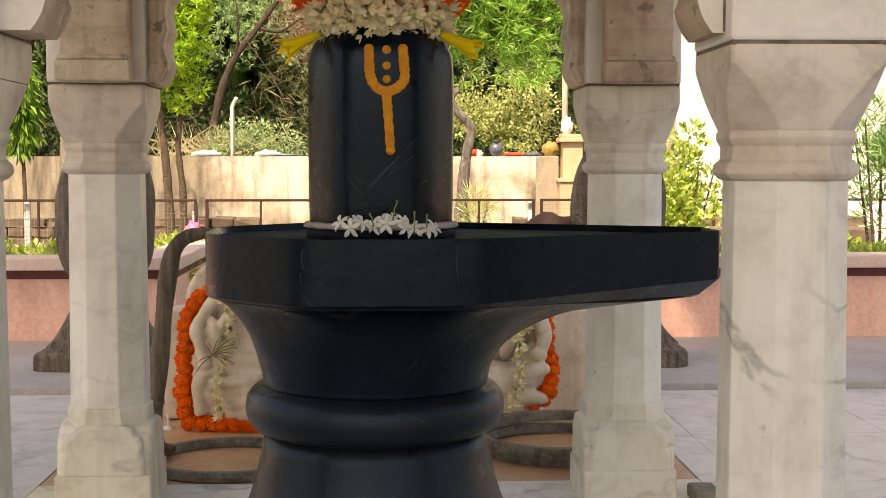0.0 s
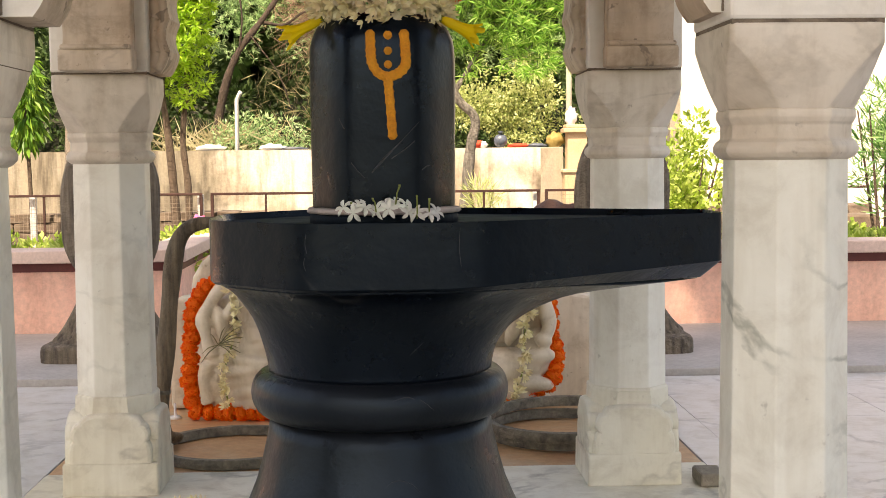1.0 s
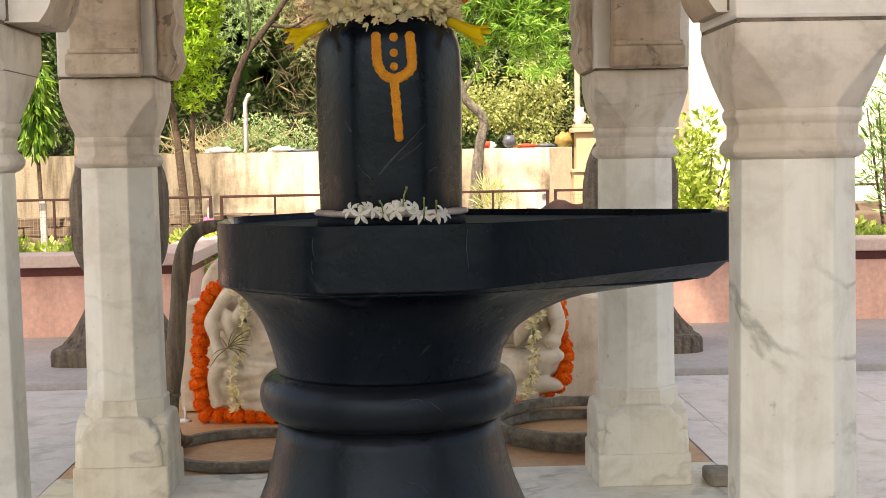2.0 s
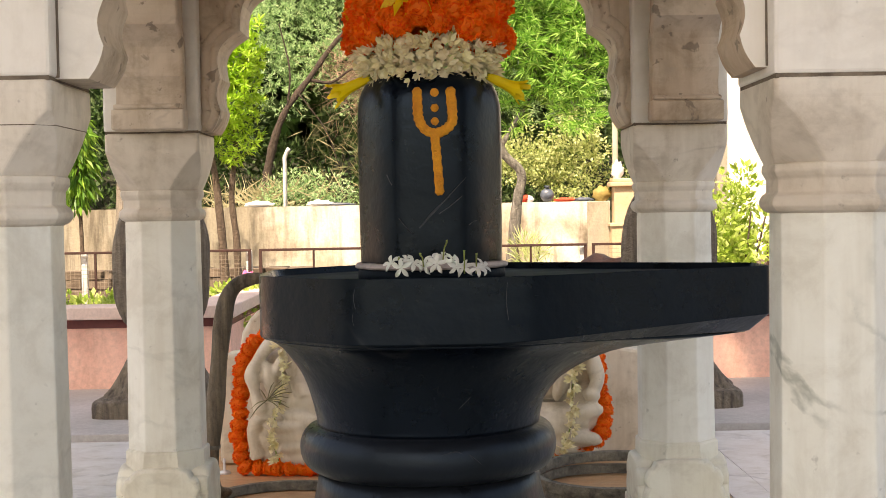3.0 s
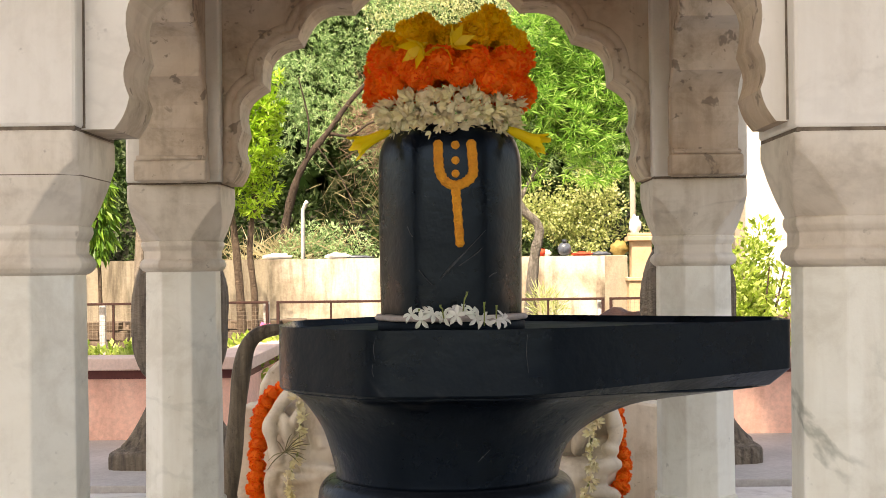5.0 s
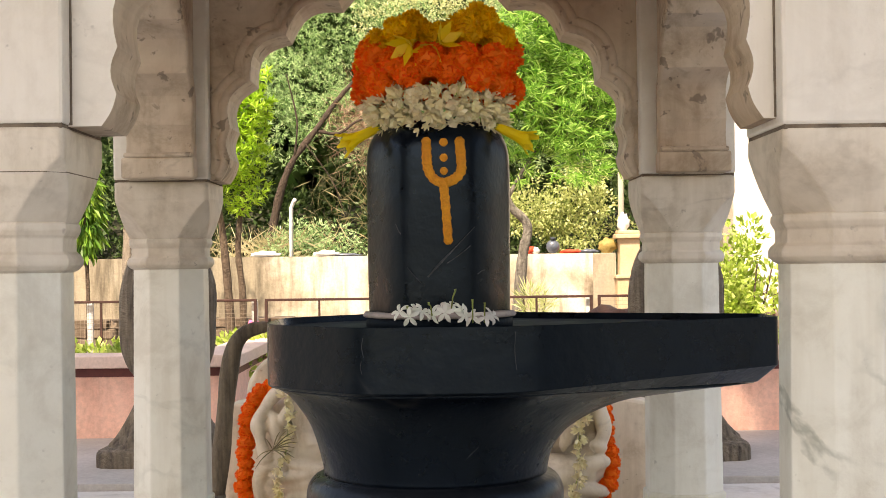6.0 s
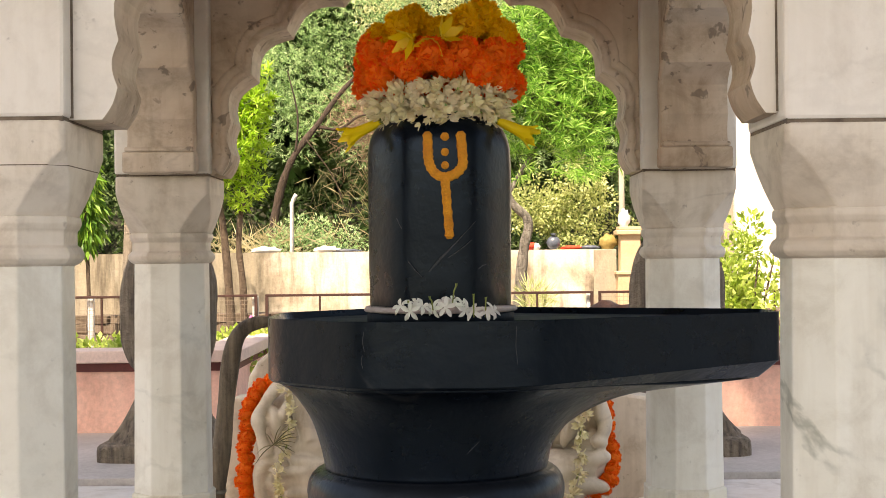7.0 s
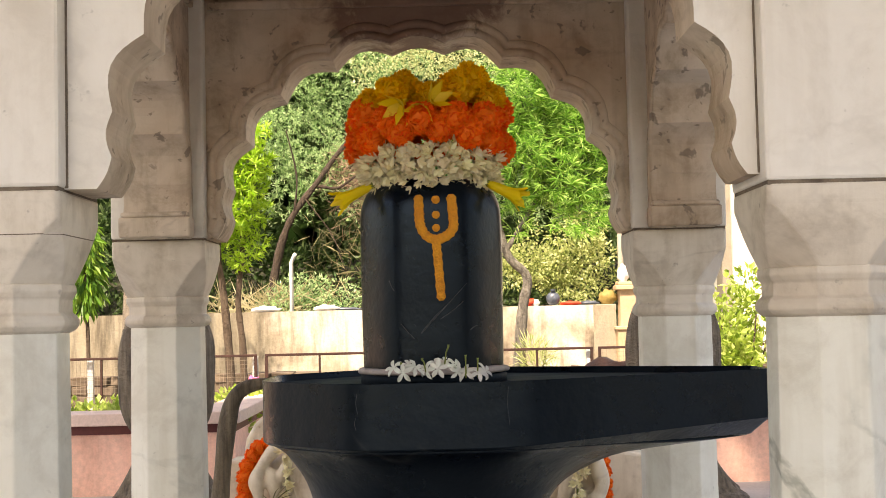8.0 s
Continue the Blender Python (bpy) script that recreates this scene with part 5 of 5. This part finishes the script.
def build_rubble():
    """Low dry-stone border in front of the compound wall."""
    rng = random.Random(5)
    for x0, x1 in ((-9.0, -1.9), (1.95, 7.0)):
        bm = bmesh.new()
        z = -0.62
        for row in range(5):
            x = x0
            while x < x1:
                w = rng.uniform(0.18, 0.42)
                r = box(bm, x, x + w - 0.02, 16.4 + rng.uniform(-0.05, 0.05), 16.9, z, z + 0.13)
                for v in r:
                    v.co += Vector((rng.uniform(-0.02, 0.02), rng.uniform(-0.03, 0.03), rng.uniform(-0.015, 0.015)))
                x += w
            z += 0.135
        tagged(part("stone_border", bm, M_RUBBLE, None, "", False, 0.012), "low dry brown stone border in the garden", "stone border", kind="stuff")


def tree(name, label, trunk, crown_blobs, leafmat, kind, length, width, per, seed, bark, blades=9, droop=0.0):
    rng = np.random.default_rng(seed)
    t = empty(name)
    for i, (pts, r0, r1) in enumerate(trunk):
        c = smooth_curve(pts, 6)
        bm = bmesh.new()
        k = len(c) - 1
        tube(bm, c, [r0 + (r1 - r0) * j / k for j in range(k + 1)], 9, 1.0, 0.25)
        part("trunk" if i == 0 else "limb", bm, bark, t, "", True)
    if kind == "tuft":
        c, d = tufts(rng, crown_blobs, per, blades)
    else:
        c, d = blob_points(rng, crown_blobs, per)
        if kind == "hang":
            d = d * 0.5 + np.array([[0, 0, -0.9]])
    leaf_mesh("crown", c, d, length, width, leafmat, t, seed, 0.25, droop)
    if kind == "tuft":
        # darker leaves set inside the crown stand for the shade between tufts
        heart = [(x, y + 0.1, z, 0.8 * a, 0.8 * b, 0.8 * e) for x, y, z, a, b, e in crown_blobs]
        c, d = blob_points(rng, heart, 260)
        leaf_mesh("crown_shade_foliage", c, d, length * 0.7, width * 2.2, L_DARK, t, seed + 1)
    tagged(t, label, "tree")
    return t


def build_trees():
    rng = np.random.default_rng(21)
    tree("leafy_tree", "tree with bright narrow leaves in tufts behind the fence", [
        ([(1.13, 16, -0.65), (1.13, 16, 0.1), (1.2, 16, 0.9), (1.27, 16, 1.35), (1.0, 16, 1.68), (0.8, 16, 2.4)], 0.10, 0.05),
        ([(0.98, 16, 1.72), (1.4, 16.1, 2.4), (1.8, 16, 3.2)], 0.04, 0.02)],
        clumps(rng, (1.75, 16, 3.45), (1.15, 0.8, 1.75), 56, 0.36), L_FRESH, "tuft", 0.18, 0.0125, 110, 31, M_TRUNK, 16, 0.15)
    tree("bright_tree", "slender tree with lime green feathery leaves", [
        ([(-2.95, 16, -0.65), (-2.98, 16, 0.3), (-3.05, 16, 1.2), (-3.12, 16, 1.9), (-3.0, 16, 2.8)], 0.075, 0.03),
        ([(-2.80, 16.1, -0.65), (-2.80, 16.1, 0.4), (-2.86, 16.1, 1.1), (-2.78, 16.1, 1.9), (-2.8, 16.1, 2.6)], 0.06, 0.03)],
        clumps(rng, (-2.95, 16, 2.75), (0.6, 0.5, 1.0), 44, 0.3), L_LIME, "tuft", 0.125, 0.026, 130, 32, M_BARK, 11)
    tree("drooping_tree", "small tree with long drooping green leaves", [
        ([(-4.82, 15.5, -0.65), (-4.84, 15.5, 0.2), (-4.86, 15.5, 1.0), (-4.9, 15.5, 1.8)], 0.035, 0.02)],
        clumps(rng, (-4.86, 15.5, 1.55), (0.11, 0.2, 0.8), 28, 0.15), L_DROOP, "hang", 0.21, 0.06, 330, 33, M_BARK)
    tree("pale_trunk_tree", "tall pale-barked tree rising past the fence", [
        ([(-4.15, 15.0, -0.65), (-4.17, 15, 1.0), (-4.1, 15, 2.6), (-4.2, 15, 5.0)], 0.085, 0.06)],
        clumps(rng, (-5.2, 16, 4.6), (1.3, 0.8, 1.6), 22, 0.5), L_GREY, "leaf", 0.13, 0.05, 260, 34, M_PALEBARK)
    # hillside wood
    bm = bmesh.new()
    xs, ys = np.linspace(-26, 26, 40), np.linspace(22.5, 60, 16)
    grid = [[bm.verts.new((x, y, -0.6 + 1.0 * min(1, (y - 22.5) / 3) + max(0, y - 24) * 0.22 + 0.3 * noise.noise((x * 0.3, y * 0.3, 2)))) for x in xs] for y in ys]
    for j in range(len(ys) - 1):
        for i in range(len(xs) - 1):
            bm.faces.new((grid[j][i], grid[j][i + 1], grid[j + 1][i + 1], grid[j + 1][i]))
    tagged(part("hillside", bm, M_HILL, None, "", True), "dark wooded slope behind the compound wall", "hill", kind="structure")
    blobs = []
    for _ in range(330):
        x, z = rng.uniform(-13, 11), rng.uniform(0.6, 12.5)
        y = 25.5 + z * 0.45 + rng.uniform(-1.0, 1.6)
        s = rng.uniform(0.5, 1.0)
        blobs.append((x, y, z, s * 1.2, s, s * 0.8))
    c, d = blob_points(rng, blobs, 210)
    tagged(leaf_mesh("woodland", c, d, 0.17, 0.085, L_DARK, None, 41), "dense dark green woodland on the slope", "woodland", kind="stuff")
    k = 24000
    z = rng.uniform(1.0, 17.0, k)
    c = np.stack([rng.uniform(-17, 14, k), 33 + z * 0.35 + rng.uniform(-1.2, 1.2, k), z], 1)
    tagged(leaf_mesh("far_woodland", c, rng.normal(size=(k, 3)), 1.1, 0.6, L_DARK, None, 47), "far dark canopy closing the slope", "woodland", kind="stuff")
    blobs = []
    for _ in range(260):
        x, z = rng.uniform(-4.8, 3.4), rng.uniform(3.0, 9.5)
        y = 24.2 + z * 0.4 + rng.uniform(-0.6, 0.6)
        s = rng.uniform(0.35, 0.75)
        blobs.append((x, y, z, s * 1.2, s, s * 0.7))
    c, d = tufts(rng, blobs, 80, 9)
    tagged(leaf_mesh("acacia_foliage", c, d, 0.115, 0.022, L_GREY, None, 42), "grey green feathery acacia foliage in sun", "foliage", kind="stuff")
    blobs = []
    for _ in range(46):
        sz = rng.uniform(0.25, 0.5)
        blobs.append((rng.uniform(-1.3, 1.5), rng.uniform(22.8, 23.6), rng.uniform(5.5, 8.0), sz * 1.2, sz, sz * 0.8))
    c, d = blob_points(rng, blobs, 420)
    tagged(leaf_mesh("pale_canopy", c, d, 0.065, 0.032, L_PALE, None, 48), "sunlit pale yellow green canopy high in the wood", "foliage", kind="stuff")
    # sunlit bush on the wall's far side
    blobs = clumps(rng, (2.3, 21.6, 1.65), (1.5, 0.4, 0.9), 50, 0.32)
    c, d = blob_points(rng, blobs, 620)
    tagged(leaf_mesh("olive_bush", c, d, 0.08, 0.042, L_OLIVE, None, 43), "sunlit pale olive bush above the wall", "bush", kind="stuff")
    blobs = clumps(rng, (-2.1, 21.0, 1.2), (1.2, 0.3, 0.45), 44, 0.19)
    c, d = blob_points(rng, blobs, 480)
    tagged(leaf_mesh("grey_bush", c, d, 0.09, 0.03, L_GREY, None, 44), "low grey green bush above the wall", "bush")
    k = 380
    c = np.stack([rng.normal(-3.05, 0.5, k), rng.uniform(20.7, 22.0, k), rng.uniform(0.6, 1.2, k)], 1)
    d = np.stack([rng.normal(0, 0.7, k), rng.normal(0, 0.5, k), rng.uniform(0.2, 1.3, k)], 1)
    tagged(leaf_mesh("dry_grass", c, d, 0.62, 0.015, L_STRAW, None, 45, 0.25, 0.1), "tall dry straw grass along the wall top", "grass", kind="stuff")
    k = 1300
    c = np.stack([rng.normal(-1.35, 0.35, k), rng.normal(23.2, 0.25, k), rng.normal(3.55, 0.4, k)], 1)
    d = rng.normal(size=(k, 3))
    tagged(leaf_mesh("dead_twigs", c, d, 0.5, 0.014, L_TWIG, None, 46), "tangle of pale dead twigs in the wood", "twigs", kind="stuff")
    k = 520
    c = np.stack([rng.uniform(-2.5, 1.2, k), rng.uniform(22.8, 24.0, k), rng.uniform(0.9, 3.0, k) ** 0.9], 1)
    d = np.stack([rng.normal(0, 0.45, k), rng.normal(0, 0.3, k), rng.normal(0.5, 0.6, k)], 1)
    tagged(leaf_mesh("dry_stems", c, d, 0.5, 0.008, L_DRY, None, 49, 0.25, 0.1), "thin dry brown stems hanging in the wood", "twigs", kind="stuff")
    t = empty("leaning_tree")
    for pts, r0, r1, nm in (([(-3.3, 22.6, 0.4), (-3.15, 22.6, 1.7), (-2.85, 22.6, 2.7), (-2.3, 22.8, 3.5), (-1.8, 23, 4.2), (-1.0, 23.2, 5.0)], 0.095, 0.03, "trunk"),
                            ([(-2.3, 22.8, 3.4), (-1.9, 22.7, 3.35), (-1.5, 22.7, 3.6), (-1.1, 22.8, 3.6)], 0.035, 0.012, "limb"), ([(-2.75, 22.6, 2.9), (-2.7, 22.6, 3.6), (-2.9, 22.7, 4.5)], 0.025, 0.01, "limb"),
                            ([(-2.5, 22.3, 3.1), (-2.0, 22.2, 2.4), (-1.75, 22.2, 1.7)], 0.012, 0.008, "limb")):
        cc = smooth_curve(pts, 6)
        bm = bmesh.new()
        tube(bm, cc, [r0 + (r1 - r0) * j / (len(cc) - 1) for j in range(len(cc))], 8, 1.0, 0.3)
        part(nm, bm, M_DARKBARK, t, "", True)
    tagged(t, "leaning bare brown trunk with broken limbs", "tree")
    # shrubs between terrace and fence
    for nm, ctr, rad, cnt, size, lm, ln, wd, seed, lab in (
            ("light_shrub", (2.62, 8.6, 0.48), (0.44, 0.35, 0.92), 30, 0.18, L_HEDGE, 0.072, 0.046, 51, "light green leafy shrub beyond the planter"),
            ("oleander_shrub", (4.28, 8.4, 0.88), (0.42, 0.4, 0.5), 24, 0.18, L_OLEANDER, 0.13, 0.018, 52, "upright oleander shrub with narrow leaves"),
            ("grassy_shrub", (1.2, 14.0, 0.1), (0.28, 0.2, 0.4), 10, 0.16, L_OLIVE, 0.2, 0.012, 53, "wispy grass growing round a trunk")):
        rg = np.random.default_rng(seed)
        s = empty(nm)
        bl = clumps(rg, ctr, rad, cnt, size)
        c, d = blob_points(rg, bl, {"light_shrub": 1050, "oleander_shrub": 900, "grassy_shrub": 1300}[nm])
        d = d + np.array([[0, 0, 0.7]])
        leaf_mesh("foliage", c, d, ln, wd, lm, s, seed)
        bm = bmesh.new()
        for q in range(5):
            a = 2 * math.pi * q / 5
            tube(bm, [(ctr[0], ctr[1], -0.65), (ctr[0] + 0.08 * math.cos(a), ctr[1] + 0.08 * math.sin(a), 0.0), (ctr[0] + rad[0] * 0.6 * math.cos(a), ctr[1] + rad[1] * 0.6 * math.sin(a), ctr[2] + 0.3)], [0.02, 0.016, 0.006], 6)
        part("stems", bm, M_BARK, s)
        tagged(s, lab, "shrub")
    # hedge in the planters
    for x0, x1, seed in ((-6, -0.95, 61), (1.15, 6, 62)):
        rg = np.random.default_rng(seed)
        bl = []
        for _ in range(70):
            s = rg.uniform(0.06, 0.13)
            bl.append((rg.uniform(x0, x1), rg.uniform(3.8, 4.7), rg.uniform(0.27, 0.35), s * 1.2, s, s))
        c, d = blob_points(rg, bl, 5500)
        tagged(leaf_mesh("low_hedge", c, d + np.array([[0, 0, 0.35]]), 0.042, 0.028, L_HEDGE, None, seed), "low yellow green hedge in the planter", "hedge", kind="stuff")
    rg = np.random.default_rng(63)
    bl = []
    for _ in range(50):
        s = rg.uniform(0.12, 0.22)
        bl.append((rg.uniform(-0.95, -0.3), rg.uniform(5.0, 5.8), rg.uniform(-0.4, 0.2), s, s, s))
    c, d = blob_points(rg, bl, 1700)
    tagged(leaf_mesh("garden_shrub", c, d + np.array([[0, 0, 0.6]]), 0.08, 0.04, L_HEDGE, None, 64), "bright green garden shrub between the planters", "shrub")


def build_clutter():
    bm = bmesh.new()
    tube(bm, [(-2.59, 20.4, -0.6), (-2.58, 20.4, 1.82), (-2.53, 20.38, 1.93), (-2.50, 20.36, 1.97)], [0.036, 0.036, 0.036, 0.036], 10)
    tagged(part("white_pole", bm, M_WHITEPOST, None, "", True), "white painted metal pole with bent top", "pole")
    bm = bmesh.new()
    tube(bm, [(3.28, 20.9, -0.6), (3.28, 20.9, 2.6)], [0.055, 0.05], 8)
    tagged(part("beige_post", bm, M_BEIGE, None, "", True), "tall beige post behind the gate pillar", "post")
    for nm, c, r, m, lab in (("water_jar", (1.98, 20.1, 1.08), (0.12, 0.11, 0.12), M_JAR, "dark grey round water jar on the wall top"),
                             ("red_cloth", (1.56, 20.1, 1.02), (0.13, 0.1, 0.07), M_REDCLOTH, "crumpled red cloth on the wall top"), ("white_bundle", (1.68, 20.1, 1.01), (0.07, 0.08, 0.06), M_WHITECLOTH, "white bundle on the wall top"),
                             ("yellow_bag", (2.93, 20.1, 1.08), (0.16, 0.1, 0.13), M_BAG, "lumpy yellow brown bag on the wall top"), ("orange_rag", (2.3, 20.1, 0.99), (0.2, 0.1, 0.04), M_REDCLOTH, "crumpled orange rag on the wall top"),
                             ("dark_rag", (2.6, 20.1, 0.99), (0.18, 0.1, 0.04), M_JAR, "dark rag lying on the wall top"), ("white_sheet", (-3.0, 20.1, 1.0), (0.25, 0.12, 0.06), M_WHITECLOTH, "white plastic sheet on the wall top"),
                             ("white_sheet", (-1.95, 20.1, 1.0), (0.22, 0.12, 0.06), M_WHITECLOTH, "white plastic sheet on the wall top"), ("dark_rag", (-1.6, 20.1, 0.98), (0.25, 0.1, 0.03), M_JAR, "dark rag lying on the wall top"),
                             ("white_bag", (3.18, 19.9, 1.47), (0.10, 0.09, 0.16), M_WHITECLOTH, "white plastic bag on the gate pillar"), ("pink_bag", (-2.12, 12.3, 0.06), (0.10, 0.08, 0.12), M_PINKBAG, "bright pink bag by the fence"),
                             ("white_sacks", (4.0, 10.4, 0.35), (0.4, 0.3, 0.2), M_WHITECLOTH, "pile of white sacks in the garden")):
        bm = bmesh.new()
        ball(bm, (0, 0, 0), r, 16, 0.0 if nm == "water_jar" else 0.45)
        if nm == "water_jar":
            tube(bm, [(0, -0.02, 0.09), (0, -0.03, 0.14), (0, -0.035, 0.15)], [0.04, 0.035, 0.05], 12)
        ob = part(nm, bm, m, None, "", True)
        ob.matrix_world = pose(*c)
        tagged(ob, lab, nm.split("_")[1])
    bm = bmesh.new()
    box(bm, 3.2, 4.9, 10.2, 10.7, -0.66, 0.2)
    tagged(part("brick_stack", bm, M_RUBBLE, None, "", False, 0.02), "stack of brown stone slabs in the garden", "stack")
    # unseen tree added behind the camera to keep the sun off the terrace
    rng = np.random.default_rng(77)
    tree("unseen_shade_tree", "unseen broad tree added to shade the terrace", [([(-6.5, -7.5, -0.7), (-6.3, -7.3, 3), (-5.2, -6.3, 6), (-3.5, -5.0, 9)], 0.35, 0.15)],
         clumps(rng, (-1.9, -7.6, 10.0), (7.4, 5.4, 0.9), 290, 1.0), L_DARK, "leaf", 0.6, 0.34, 60, 78, M_BARK)


build_fence()
build_rubble()
build_trees()
build_clutter()


# ---- terrace tiles ----
def build_tiles():
    fl = tagged(empty("floor_tiles"), "pale grey marble floor tiles of the terrace", "floor", kind="structure")
    sizes = {}
    xs = [-3.35 + 0.62 * i for i in range(12)]
    ys = [-3.6 + 0.62 * j for j in range(10)]
    rects = [(x, x + 0.62, y, min(y + 0.62, 2.155)) for x in xs for y in ys if y < 2.1]
    for x0, x1, y0, y1 in rects:
        for a0, a1 in (((x0, min(x1, -0.875)), (max(x0, 0.875), x1)) if y1 > -0.885 and y0 < 2.1 else ((x0, x1),)):
            if a1 - a0 < 0.03:
                continue
            key = (round(a1 - a0, 3), round(y1 - y0, 3))
            if key not in sizes:
                bm = boxes((-key[0] / 2 + 0.001, key[0] / 2 - 0.001, -key[1] / 2 + 0.001, key[1] / 2 - 0.001, -0.03, -0.003))
                me = bpy.data.meshes.new("tile")
                bm.to_mesh(me)
                bm.free()
                me.materials.append(M_TILE)
                sizes[key] = me
            child("tile", sizes[key], fl, pose((a0 + a1) / 2, (y0 + y1) / 2, random.uniform(-0.0006, 0.0006)))


build_tiles()
